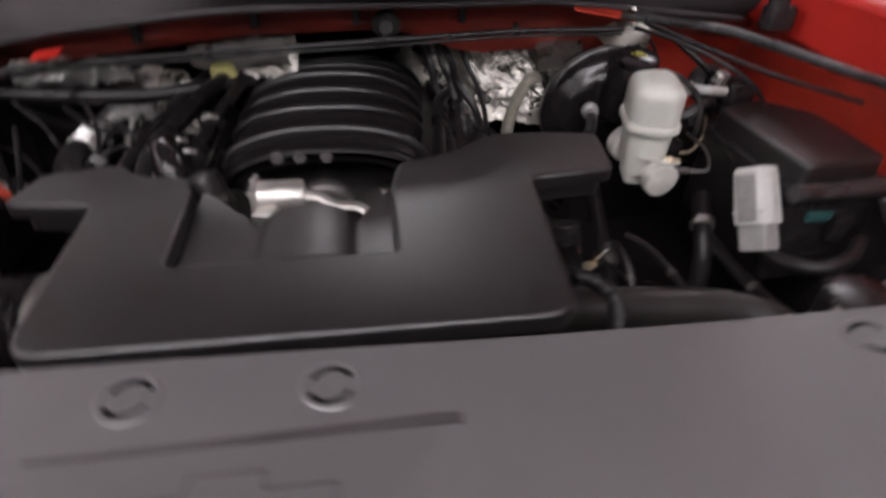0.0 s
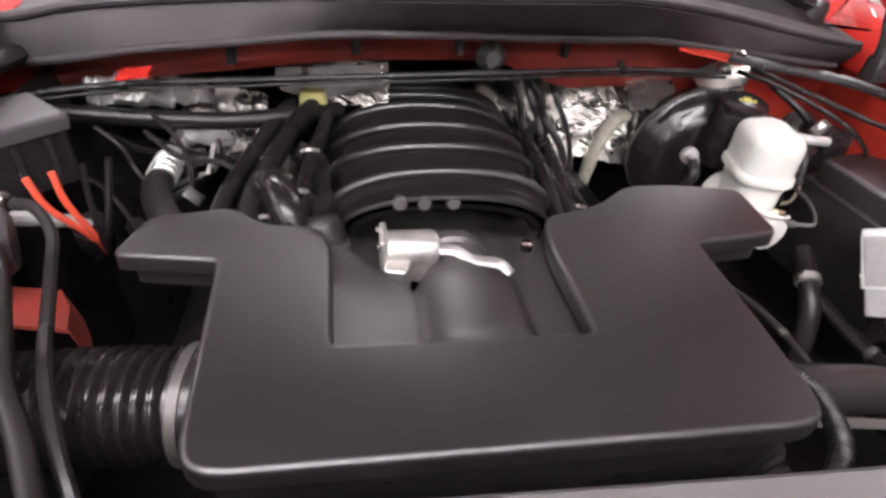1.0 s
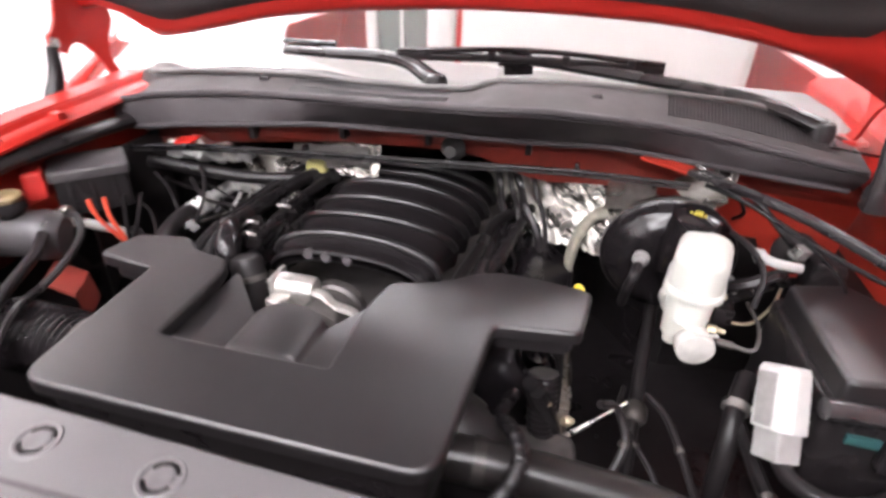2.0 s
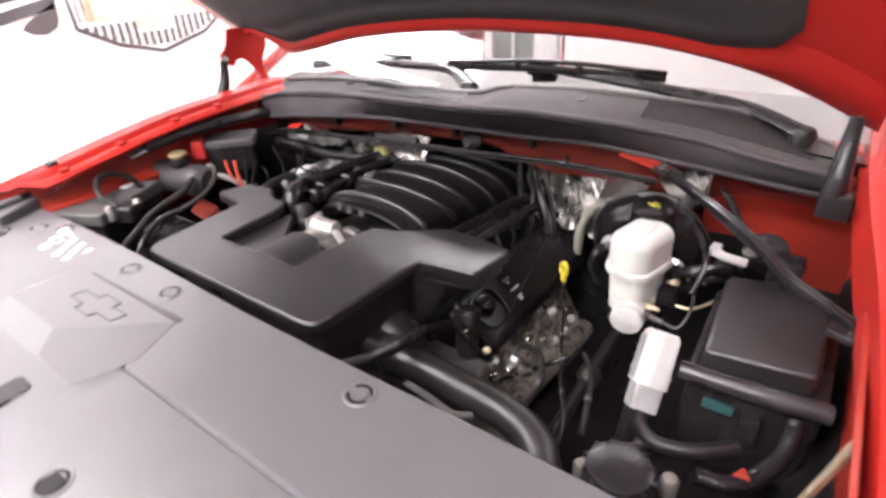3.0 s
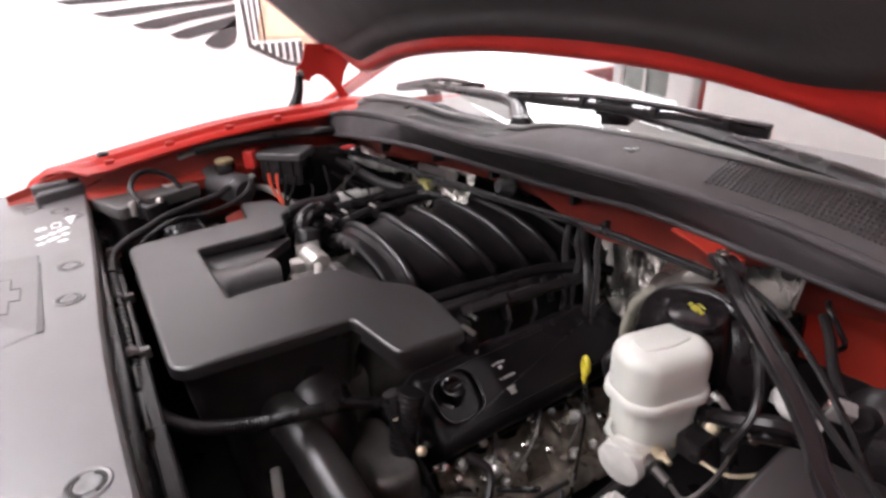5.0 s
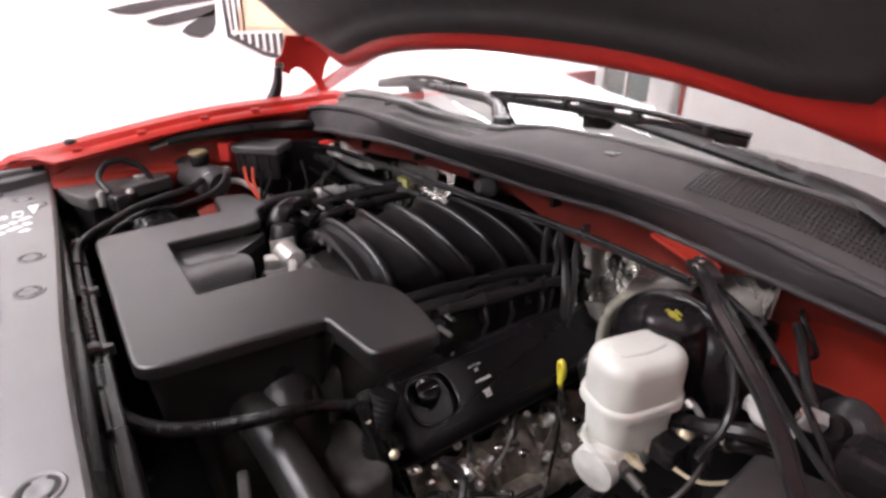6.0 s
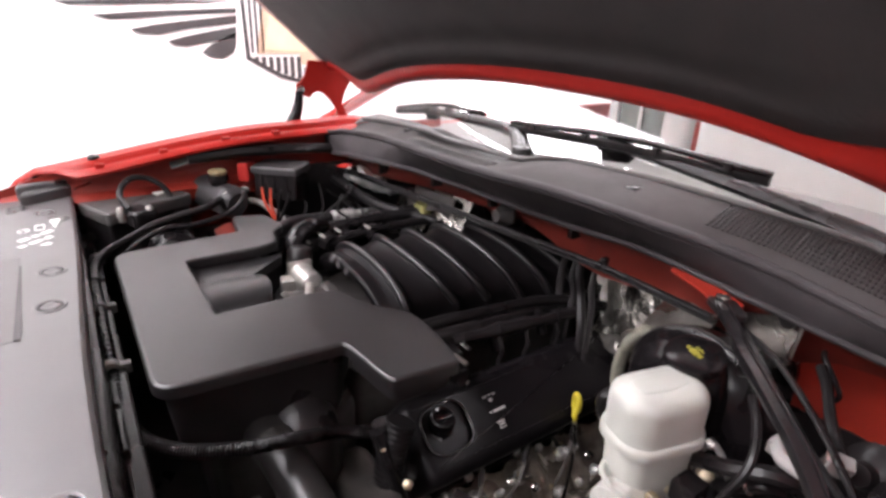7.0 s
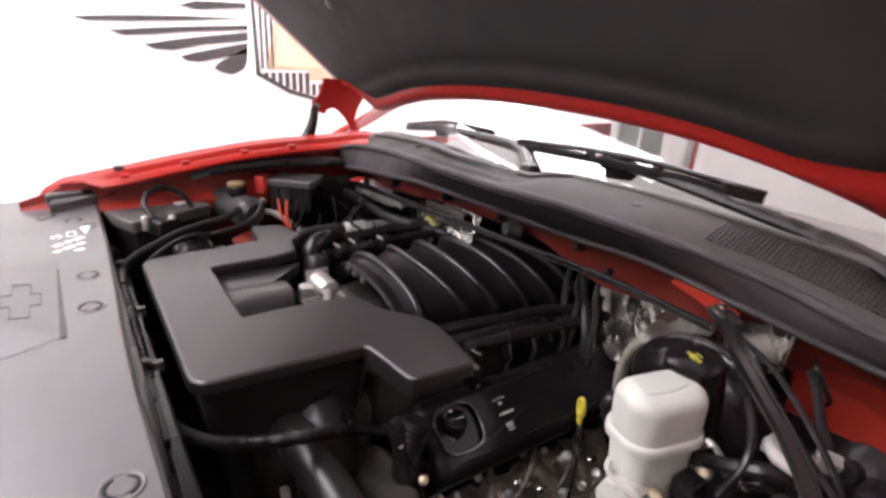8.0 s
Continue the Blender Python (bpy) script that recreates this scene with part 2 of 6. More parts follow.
def along(a, b):
    """A pose whose z axis runs from a to b."""
    a, b = Vector(a), Vector(b)
    return Matrix.Translation(a) @ (b - a).to_track_quat("Z", "Y").to_matrix().to_4x4()


def rounded(points, r, seg=4):
    out, n = [], len(points)
    for i in range(n):
        p, a, b = (Vector((*points[k][:2], 0)) for k in (i, i - 1, (i + 1) % n))
        rr = r[i] if isinstance(r, (list, tuple)) else r
        u, v = (a - p), (b - p)
        d = min(rr, u.length * 0.45, v.length * 0.45)
        if d < 1e-4:
            out.append((p.x, p.y))
            continue
        s, e = p + u.normalized() * d, p + v.normalized() * d
        for k in range(seg + 1):
            t = k / seg
            c = s * (1 - t) ** 2 + p * (2 * t * (1 - t)) + e * t * t
            out.append((c.x, c.y))
    return out


def inset(poly, d):
    n, out = len(poly), []
    area = sum(poly[i - 1][0] * poly[i][1] - poly[i][0] * poly[i - 1][1] for i in range(n))
    sign = 1 if area > 0 else -1
    for i in range(n):
        p, a, b = Vector(poly[i]), Vector(poly[i - 1]), Vector(poly[(i + 1) % n])
        u, v = (p - a), (b - p)
        if u.length < 1e-7 or v.length < 1e-7:
            out.append((p.x, p.y))
            continue
        u.normalize(), v.normalize()
        nrm = Vector((-(u.y + v.y), u.x + v.x))
        if nrm.length < 1e-6:
            nrm = Vector((-u.y, u.x))
        nrm.normalize()
        q = p + nrm * (sign * d)
        out.append((q.x, q.y))
    return out


def slab(poly, z0, z1, bevel=0.004, m=Matrix(), steps=3, taper=0.0):
    """poly pulled up from z0 to z1 with a rounded top edge; taper widens the foot."""
    n, rings = len(poly), []
    rings.append((inset(poly, -taper), z0))
    for k in range(steps + 1):
        a = math.pi / 2 * k / steps
        rings.append((inset(poly, bevel * (1 - math.cos(a))), z1 - bevel + bevel * math.sin(a)))
    rings.append((inset(poly, bevel + min(0.0015, bevel * 0.25)), z1))
    verts = [m @ Vector((x, y, z)) for ring, z in rings for x, y in ring]
    faces = []
    for i in range(len(rings) - 1):
        for j in range(n):
            faces.append((i * n + j, i * n + (j + 1) % n, (i + 1) * n + (j + 1) % n, (i + 1) * n + j))
    faces += [tuple(range(n))[::-1], tuple((len(rings) - 1) * n + j for j in range(n))]
    return verts, faces


def rect(x0, x1, y0, y1):
    return [(x0, y0), (x1, y0), (x1, y1), (x0, y1)]


def block(x0, x1, y0, y1, z0, z1, r=0.01, bevel=0.004, m=Matrix(), taper=0.0):
    return slab(rounded(rect(x0, x1, y0, y1), r, 3), z0, z1, bevel, m, 2, taper)


def sheet(rows, thick=(0, 0, -0.004)):
    """A plate through rows of points, thickened by the vector thick."""
    d = Vector(thick)
    r, c = len(rows), len(rows[0])
    top = [Vector(p) for row in rows for p in row]
    verts = top + [p + d for p in top]
    faces, k = [], r * c
    for i in range(r - 1):
        for j in range(c - 1):
            q = (i * c + j, i * c + j + 1, (i + 1) * c + j + 1, (i + 1) * c + j)
            faces += [q, tuple(v + k for v in q[::-1])]
    rim = [j for j in range(c)] + [i * c + c - 1 for i in range(1, r)] + [(r - 1) * c + j for j in range(c - 2, -1, -1)] + [i * c for i in range(r - 2, 0, -1)]
    for i in range(len(rim)):
        a, b = rim[i], rim[(i + 1) % len(rim)]
        faces.append((a, a + k, b + k, b))
    return verts, faces


def plate(outline, at, thick, m=Matrix()):
    """A flat figure: outline in the plane x = at, points (y, z), thick towards +x."""
    n = len(outline)
    verts = [m @ Vector((at, y, z)) for y, z in outline] + [m @ Vector((at + thick, y, z)) for y, z in outline]
    faces = [tuple(range(n)), tuple(range(2 * n - 1, n - 1, -1))]
    faces += [(i, (i + 1) % n, n + (i + 1) % n, n + i) for i in range(n)]
    return verts, faces


def lerp(a, b, t):
    return a + (b - a) * t


def smoothstep(a, b, x):
    t = max(0.0, min(1.0, (x - a) / (b - a)))
    return t * t * (3 - 2 * t)


def ring(poly, wide, z0, z1, m=Matrix()):
    """A raised rim that follows poly, wide inwards."""
    loops = [(poly, z0), (inset(poly, wide * 0.15), z1 - wide * 0.2), (inset(poly, wide * 0.35), z1), (inset(poly, wide * 0.65), z1), (inset(poly, wide * 0.85), z1 - wide * 0.2), (inset(poly, wide), z0)]
    n = len(poly)
    verts = [m @ Vector((x, y, z)) for loop, z in loops for x, y in loop]
    faces = [(i * n + j, i * n + (j + 1) % n, (i + 1) % 6 * n + (j + 1) % n, (i + 1) % 6 * n + j) for i in range(6) for j in range(n)]
    return verts, faces


def arc_bar(x, y, z, r0, r1, a0, a1, high=0.001, n=12):
    """A flat curved bar on a level surface."""
    pts = [(x + r0 * math.cos(radians(a)), y + r0 * math.sin(radians(a))) for a in [a0 + (a1 - a0) * i / n for i in range(n + 1)]]
    pts += [(x + r1 * math.cos(radians(a)), y + r1 * math.sin(radians(a))) for a in [a1 + (a0 - a1) * i / n for i in range(n + 1)]]
    return slab(pts, z - 0.002, z + high, 0.0003, steps=1)


# ---- room ----
XL, XR, YF, YB, H = -2.4, 6.5, -8.0, 5.6, 3.5
solo("floor", block(XL - 0.2, XR + 0.2, YF - 0.2, YB + 0.2, -0.12, 0.0, 0.001, 0.001), FLOORP, "pale glossy showroom floor", "floor", kind="structure")
solo("wall_left", block(XL - 0.15, XL, YF, YB, 0, H, 0.001, 0.001), WALLP, "plain white wall behind the emblem", "wall", kind="structure")
# right and front walls are unseen; their grey darkens the cover's sides
solo("wall_right", block(XR, XR + 0.15, YF, YB, 0, H, 0.001, 0.001), GREYWALL, "unseen mid grey wall, kept dull to limit bounce light", "wall", kind="structure")
solo("wall_back", block(XL - 0.15, XR + 0.15, YB, YB + 0.15, 0, H, 0.001, 0.001), WALLP, "plain white wall behind the vehicle", "wall", kind="structure")
solo("wall_front", block(XL - 0.15, XR + 0.15, YF - 0.15, YF, 0, H, 0.001, 0.001), GREYWALL, "unseen mid grey wall before the vehicle, limits bounce light", "wall", kind="structure")
solo("ceiling", block(XL - 0.15, XR + 0.15, YF - 0.15, YB + 0.15, H, H + 0.1, 0.001, 0.001), CEILP, "plain white ceiling", "ceiling", kind="structure")


def ceiling_lamp():
    lamp = thing("ceiling_light", (0, 0, H), "unseen white ceiling panel light, placed to light the engine bay", "ceiling light", "ceiling panel lights")
    part("housing", join(block(-0.65, 0.65, -0.35, -0.3, H - 0.07, H), block(-0.65, 0.65, 0.3, 0.35, H - 0.07, H), block(-0.65, -0.6, -0.3, 0.3, H - 0.07, H), block(0.6, 0.65, -0.3, 0.3, H - 0.07, H)), WALLP, lamp)
    part("diffuser", block(-0.6, 0.6, -0.3, 0.3, H - 0.05, H - 0.03), LIGHT, lamp)
    return lamp


first = ceiling_lamp()
# no fitting is in view; panels added where bay and white wall need light
SPOTS = [(-1.75, 1.9), (-1.5, -2.7), (-1.4, -1.0), (-1.6, 0.8), (-1.5, 3.3), (-0.45, -1.5), (0.75, -1.6), (0.3, -3.6), (1.8, -3.4), (2.6, 2.6), (0.2, 4.3)]
first.location = (*SPOTS[0], H)
for x, y in SPOTS[1:]:
    copy_thing(first, Matrix.Translation((x, y, H)))


def wall_emblem():
    em = thing("wall_emblem", (XL, 0.7, 1.4), "dark winged badge with a gold centre painted on the white wall", "wall sign")
    a = XL + 0.002
    feathers = [
        [(-0.065, 1.518), (-0.009, 1.503), (0.2, 1.512), (0.42, 1.527), (0.768, 1.553), (0.42, 1.547), (0.2, 1.538)],
        [(0.076, 1.462), (0.15, 1.442), (0.28, 1.452), (0.411, 1.469), (0.756, 1.496), (0.758, 1.518), (0.5, 1.5), (0.28, 1.484)],
        [(0.233, 1.401), (0.28, 1.38), (0.36, 1.376), (0.513, 1.409), (0.753, 1.441), (0.757, 1.482), (0.489, 1.447), (0.34, 1.424)],
        [(0.396, 1.347), (0.43, 1.325), (0.49, 1.32), (0.59, 1.342), (0.745, 1.37), (0.751, 1.425), (0.566, 1.389), (0.47, 1.368)],
        [(0.56, 1.291), (0.6, 1.266), (0.66, 1.258), (0.72, 1.284), (0.74, 1.323), (0.748, 1.402), (0.649, 1.351), (0.59, 1.32)],
        [(0.42, 1.6), (0.5, 1.585), (0.756, 1.606), (0.756, 1.63), (0.5, 1.625)],
    ]
    for f in feathers:
        part("feather", plate(f, a, 0.003), INK, em)
    part("shield_edge", plate([(0.785, 1.68), (0.8, 1.68), (0.812, 1.27), (0.99, 1.172), (1.22, 1.105), (1.5, 1.17), (1.66, 1.27), (1.66, 1.25), (1.5, 1.15), (1.22, 1.083), (0.98, 1.15), (0.79, 1.255)], a, 0.003), INK, em)
    for y in (0.826, 0.856, 0.886):
        part("stripe", plate([(y, 1.66), (y + 0.013, 1.66), (y + 0.009, 1.29), (y - 0.004, 1.29)], a, 0.003), INK, em)
    for k in range(19):
        y = 0.835 + 0.041 * k
        top = 1.268 if k < 7 or k > 11 else 1.205
        low = 1.258 - 0.135 * math.sin(math.pi * min(1, (y - 0.79) / 0.86)) + 0.005
        part("stripe", plate([(y, top), (y + 0.024, top), (y + 0.024, low), (y, low)], a, 0.003), INK, em)
    part("gold_panel", plate([(0.93, 1.66), (1.5, 1.66), (1.62, 1.45), (1.56, 1.3), (1.32, 1.29), (1.31, 1.225), (1.11, 1.225), (1.1, 1.285), (0.85, 1.285)], a, 0.003), BRONZE, em)
    part("gold_centre", plate([(0.96, 1.6), (1.4, 1.6), (1.45, 1.32), (1.1, 1.3), (0.9, 1.31)], a + 0.003, 0.002), GOLD, em, "pale gold centre")
    em.location.y += 0.09


# ---- vehicle body ----
def knots(x, xs, vs):
    """A soft line through a few knots."""
    k = max(0, min(len(xs) - 2, sum(1 for q in xs if q <= x) - 1))
    t = max(0.0, min(1.0, (x - xs[k]) / (xs[k + 1] - xs[k])))
    m = [(vs[min(i + 1, len(vs) - 1)] - vs[max(i - 1, 0)]) / (xs[min(i + 1, len(xs) - 1)] - xs[max(i - 1, 0)]) for i in (k, k + 1)]
    h = xs[k + 1] - xs[k]
    return vs[k] * (1 + 2 * t) * (1 - t) ** 2 + m[0] * h * t * (1 - t) ** 2 + vs[k + 1] * t * t * (3 - 2 * t) + m[1] * h * t * t * (t - 1)


def ridge(x):
    y = knots(x, (-0.65, -0.5, -0.3, -0.1, 0.1, 0.2, 0.3, 0.5, 0.6, 0.7, 0.88), (0.6, 0.615, 0.612, 0.59, 0.583, 0.59, 0.626, 0.718, 0.755, 0.768, 0.77))
    z = knots(x, (-0.65, -0.58, -0.5, -0.3, -0.1, 0.1, 0.2, 0.3, 0.5, 0.7, 0.88), (1.187, 1.184, 1.2, 1.221, 1.235, 1.242, 1.244, 1.239, 1.207, 1.169, 1.146))
    return Vector((x, y, z))


def brow(x):
    y = knots(x, (-0.65, -0.4, -0.18, -0.1, 0.0, 0.15, 0.4, 0.5, 0.7, 0.88), (0.79, 0.775, 0.735, 0.742, 0.765, 0.782, 0.796, 0.808, 0.85, 0.875))
    z = knots(x, (-0.65, -0.5, -0.3, -0.18, -0.12, 0.0, 0.1, 0.2, 0.4, 0.6, 0.7, 0.88), (1.214, 1.223, 1.236, 1.245, 1.237, 1.232, 1.237, 1.245, 1.249, 1.235, 1.219, 1.156))
    return Vector((x, y, z))


def foot(x):
    y = knots(x, (-0.65, -0.5, -0.3, -0.1, 0.1, 0.3, 0.4, 0.6, 0.88), (0.615, 0.598, 0.582, 0.628, 0.668, 0.708, 0.742, 0.764, 0.805))
    z = knots(x, (-0.65, -0.5, -0.4, -0.2, 0.0, 0.2, 0.4, 0.6, 0.8, 0.88), (1.11, 1.13, 1.149, 1.167, 1.163, 1.153, 1.143, 1.121, 1.097, 1.088))
    return Vector((x, y, z))


def span(a, b, n):
    return [a + (b - a) * i / (n - 1) for i in range(n)]


def vehicle():
    car = thing("vehicle_body", (0.1, 0.8, 0.6), "red painted front of a vehicle with its bonnet raised", "car")
    # near side fender crown and gutter
    ys = span(-0.225, 1.3, 40)

    def crown(y):
        return 1.128 + 0.085 * smoothstep(-0.35, 0.45, y) + 0.02 * smoothstep(0.45, 1.2, y)

    def fender_rows(side):
        rows = []
        for y in ys:
            bow = 0.035 * smoothstep(-0.05, -0.2, y)
            if side < 0:
                x = lerp(-0.615, -0.645, smoothstep(0.3, 0.8, y))
                z = crown(y) - 0.07 * smoothstep(-0.11, -0.235, y) - 0.06 * smoothstep(0.66, 0.95, y)
                k = 0.5 * smoothstep(-0.12, -0.23, y)
                near = Vector((x - 0.006, y, z - 0.006))
                ki = 0.88 * smoothstep(-0.015, -0.09, y)
                tip = Vector((x - 0.08, y, z - 0.05))
                rows.append([Vector(p).lerp(near, ki if p[0] > x else 0).lerp(tip, k) for p in ((x + 0.04, y, z - 0.034), (x + 0.054, y, z - 0.032), (x + 0.056, y, z - 0.026), (x + 0.05, y, z - 0.021), (x + 0.03, y, z - 0.019), (x + 0.022, y, z - 0.006), (x - 0.01, y, z), (x - 0.06, y, z - 0.03), (x - 0.12, y, z - 0.12), (x - 0.15, y, z - 0.4), (x - 0.15, y, 0.55))])
            else:
                x = lerp(1.03, 0.98, smoothstep(-0.1, 0.9, y)) - bow
                z = crown(y) - 0.03
                rows.append([(x - 0.075, y, z - 0.1), (x - 0.073, y, z - 0.012), (x - 0.062, y, z - 0.003), (x, y, z + 0.004), (x + 0.05, y, z - 0.005), (x + 0.1, y, z - 0.05), (x + 0.13, y, z - 0.2), (x + 0.14, y, z - 0.4), (x + 0.14, y, 0.55)])
        return rows

    for side, name in ((-1, "fender"), (1, "fender")):
        part(name, sheet(fender_rows(side), (0.004 * -side, 0, -0.004)), RED, car, "glossy red fender crown")
    # inner aprons, below the fender gutters
    part("apron", sheet([[(-0.604, y, 1.15 + 0.04 * smoothstep(0.0, 0.5, y) - 0.05 * smoothstep(-0.02, -0.2, y)), (-0.606, y, 1.115 - 0.03 * smoothstep(-0.02, -0.2, y)), (-0.592, y, 1.082), (-0.572, y, 1.074), (-0.568, y, 1.068), (-0.575, y, 1.04), (-0.66, y, 0.98), (-0.69, y, 0.92)] for y in span(-0.2, 1.0, 13)], (-0.006, 0, 0)), REDIN, car)
    # the darker firewall red dims this ledge
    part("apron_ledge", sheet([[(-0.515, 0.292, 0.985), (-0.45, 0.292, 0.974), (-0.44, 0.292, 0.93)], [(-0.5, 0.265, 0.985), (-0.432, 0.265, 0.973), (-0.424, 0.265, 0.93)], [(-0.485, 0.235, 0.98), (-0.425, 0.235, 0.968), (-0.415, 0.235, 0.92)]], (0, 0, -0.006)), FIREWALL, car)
    # added black sheet: hides the red apron where the gap lies in shade
    part("apron_dark_sheet", sheet([[(-0.565 - 0.03 * smoothstep(0.5, 0.4, y), y, 1.1), (-0.556, y, 1.05), (-0.553, y, 0.95), (-0.56, y, 0.8)] for y in span(0.42, 0.66, 9)], (-0.006, 0, 0)), RUBBER, car, "black sound deadening mat and dark gap filler")
    part("wheel_liner", sheet([[(-0.694, y, 0.93), (-0.68, y, 0.88), (-0.62, y, 0.8), (-0.59, y, 0.46)] for y in span(-0.2, 1.0, 13)], (-0.006, 0, 0)), RUBBER, car, "black wheel arch liner")
    part("apron", sheet([[(0.93, y, 1.12), (0.945, y, 1.04), (0.965, y, 0.98), (0.96, y, 0.9)] for y in span(-0.25, 0.95, 12)], (0.006, 0, 0)), REDIN, car)
    part("wheel_liner", sheet([[(0.962, y, 0.91), (0.95, y, 0.85), (0.915, y, 0.78), (0.9, y, 0.45)] for y in span(-0.25, 0.95, 12)], (0.006, 0, 0)), RUBBER, car, "black wheel arch liner")
    for y in (0.02, 0.16, 0.31, 0.44):
        z = crown(y)
        part("flange_tab", block(-0.585, -0.566, y - 0.01, y + 0.01, z - 0.032, z - 0.012, 0.003, 0.002), RED, car)
    part("rubber_stop", lathe([(0.014, 0), (0.014, 0.012), (0.01, 0.016), (0.001, 0.017)], 14, Matrix.Translation((-0.608, 0.012, crown(0.012) - 0.012))), RUBBER, car, "black rubber stop")
    # firewall
    xs = span(-0.68, 0.93, 34)
    fw, mat_rows = [], []
    for x in xs:
        p = foot(x)
        wob = 0.006 * math.sin(x * 17) + 0.004 * math.sin(x * 41)
        deep = 0.05 * smoothstep(0.1, 0.3, x) * smoothstep(0.72, 0.6, x)
        fw.append([(x, p.y + 0.05, p.z + 0.03), (x, p.y + 0.05 + wob, p.z - 0.012), (x, p.y + 0.055 - wob, p.z - 0.035 - deep * 0.6), (x, p.y + 0.07, p.z - 0.055 - deep)])
        back = 0.25 * smoothstep(0.62, 0.4, x) * smoothstep(-0.6, -0.3, x)
        mat_rows.append([(x, p.y + 0.07, p.z - 0.05 - deep), (x, p.y + 0.09 + back * 0.7 + wob, p.z - 0.1 - deep * 0.8), (x, p.y + 0.1 + back, p.z - 0.2), (x, p.y + 0.1 + back, 0.5)])
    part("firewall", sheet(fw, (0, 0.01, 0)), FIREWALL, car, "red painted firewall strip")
    part("sound_mat", sheet([r for r in mat_rows if r[0][0] < 0.66], (0, 0.01, 0)), RUBBER, car, "black sound deadening mat and dark gap filler")
    side = [foot(x) for x in span(0.635, 0.94, 8)]
    part("firewall_side", sheet([[(p.x, p.y + 0.066, p.z - 0.045), (p.x, p.y + 0.085, p.z - 0.09), (p.x, p.y + 0.095, p.z - 0.12), (p.x, p.y + 0.098, 0.92 - 0.1 * smoothstep(0.76, 0.8, p.x))] for p in side], (0, 0.01, 0)), REDIN, car, "red painted firewall corner")
    # added black sheet: stands for the dark depth below the red corner
    part("corner_dark_sheet", sheet([[(p.x, p.y + 0.094, 0.932 - 0.1 * smoothstep(0.76, 0.8, p.x)), (p.x, p.y + 0.096, 0.78), (p.x, p.y + 0.1, 0.5)] for p in side], (0, 0.01, 0)), RUBBER, car, "black sound deadening mat and dark gap filler")
    for x in (-0.3, -0.12, 0.05, 0.25):
        p = foot(x)
        part("clip", block(x - 0.006, x + 0.006, p.y + 0.03, p.y + 0.06, p.z - 0.035, p.z + 0.005, 0.002, 0.002), PLASTIC, car)
    # red tabs that stand out of the firewall
    part("tab", sheet([[(0.47, 0.748, 1.14), (0.53, 0.744, 1.134), (0.585, 0.735, 1.126)], [(0.466, 0.728, 1.137), (0.52, 0.722, 1.129), (0.582, 0.702, 1.12)]], (0, 0, -0.004)), REDIN, car)
    part("tab", sheet([[(-0.44, 0.58, 1.126), (-0.4, 0.585, 1.13)], [(-0.44, 0.555, 1.122), (-0.4, 0.56, 1.126)]], (0, 0, -0.004)), RED, car)
    # cowl panel and its rubber seal
    cx = span(-0.63, 0.87, 61)
    ts = (0.06, 0.12, 0.2, 0.3, 0.42, 0.54, 0.66, 0.78, 0.88, 0.96, 1.0)

    def panel_spot(x, t):
        a, b = ridge(x), brow(x)
        p = a.lerp(b, t)
        left = smoothstep(0.16, 0.145, x)
        notch = smoothstep(-0.02, 0.03, x) * smoothstep(0.15, 0.13, x)
        p.z += 0.004 * math.sin(math.pi * t) - 0.012 * left * smoothstep(0.05, 0.25, t) * smoothstep(0.6, 0.48, t) - 0.016 * notch * smoothstep(0.5, 0.9, t)
        return p

    rows = []
    for x in cx:
        b = panel_spot(x, 1.0)
        rows.append([ridge(x) + Vector((0, 0.012, -0.003))] + [panel_spot(x, t) for t in ts] + [b + Vector((0, 0.012, -0.02)), b + Vector((0, 0.04, -0.03))])
    part("cowl_panel", sheet(rows, (0, 0.002, -0.006)), COWL, car, "weathered dark grey plastic cowl panel")
    rows = []
    for x in cx:
        a, c = ridge(x), foot(x)
        rows.append([a + Vector((0, 0.02, -0.002)), a + Vector((0, 0.006, 0.003)), a + Vector((0, -0.006, 0.0)), a + Vector((0, -0.012, -0.01)), a.lerp(c, 0.5) + Vector((0, -0.014, 0)), c + Vector((0, -0.006, 0.006)), c + Vector((0, 0.01, 0)), c + Vector((0, 0.05, 0.004))])
    part("cowl_seal", sheet(rows, (0, 0.006, -0.004)), SEAL, car, "dark grey rubber cowl seal")
    for u, r in ((0.0, 0.006), (0.9, 0.006)):
        part("seal_bead", tube([ridge(x).lerp(foot(x), u) + Vector((0, -0.013 + 0.006 * u, 0.0)) for x in span(-0.62, 0.86, 26)], r, 8, 3), SEAL, car)
    part("panel_lip", tube([panel_spot(x, 1.0) + Vector((0, 0.0, 0.002)) for x in span(0.16, 0.86, 16)], 0.0055, 8, 3), LIDGREY, car)
    part("panel_lip", tube([panel_spot(x, 0.62) + Vector((0, 0, 0.004)) for x in span(-0.6, 0.13, 16)] + [panel_spot(0.15, 0.8) + Vector((0, 0, 0.004)), panel_spot(0.17, 0.98)], 0.006, 8, 3), LIDGREY, car)
    for x in (-0.30, 0.365):
        a, b = ridge(x), brow(x)
        p = a.lerp(b, 0.72)
        part("clip", block(x - 0.011, x + 0.011, p.y - 0.03, p.y + 0.03, p.z - 0.012, p.z + 0.002, 0.003, 0.002), PLASTIC, car)
    # slotted vents of the cowl
    for x0, x1 in ((0.50, 0.83), (-0.22, 0.1)):
        n = int((x1 - x0) / 0.0068)
        geo = []
        for i in range(n):
            for j in range(8):
                x, t = x0 + 0.0068 * i, 0.3 + 0.083 * j
                p, q = panel_spot(x, t - 0.03), panel_spot(x, t + 0.03)
                w = Vector((0.0017, 0, 0))
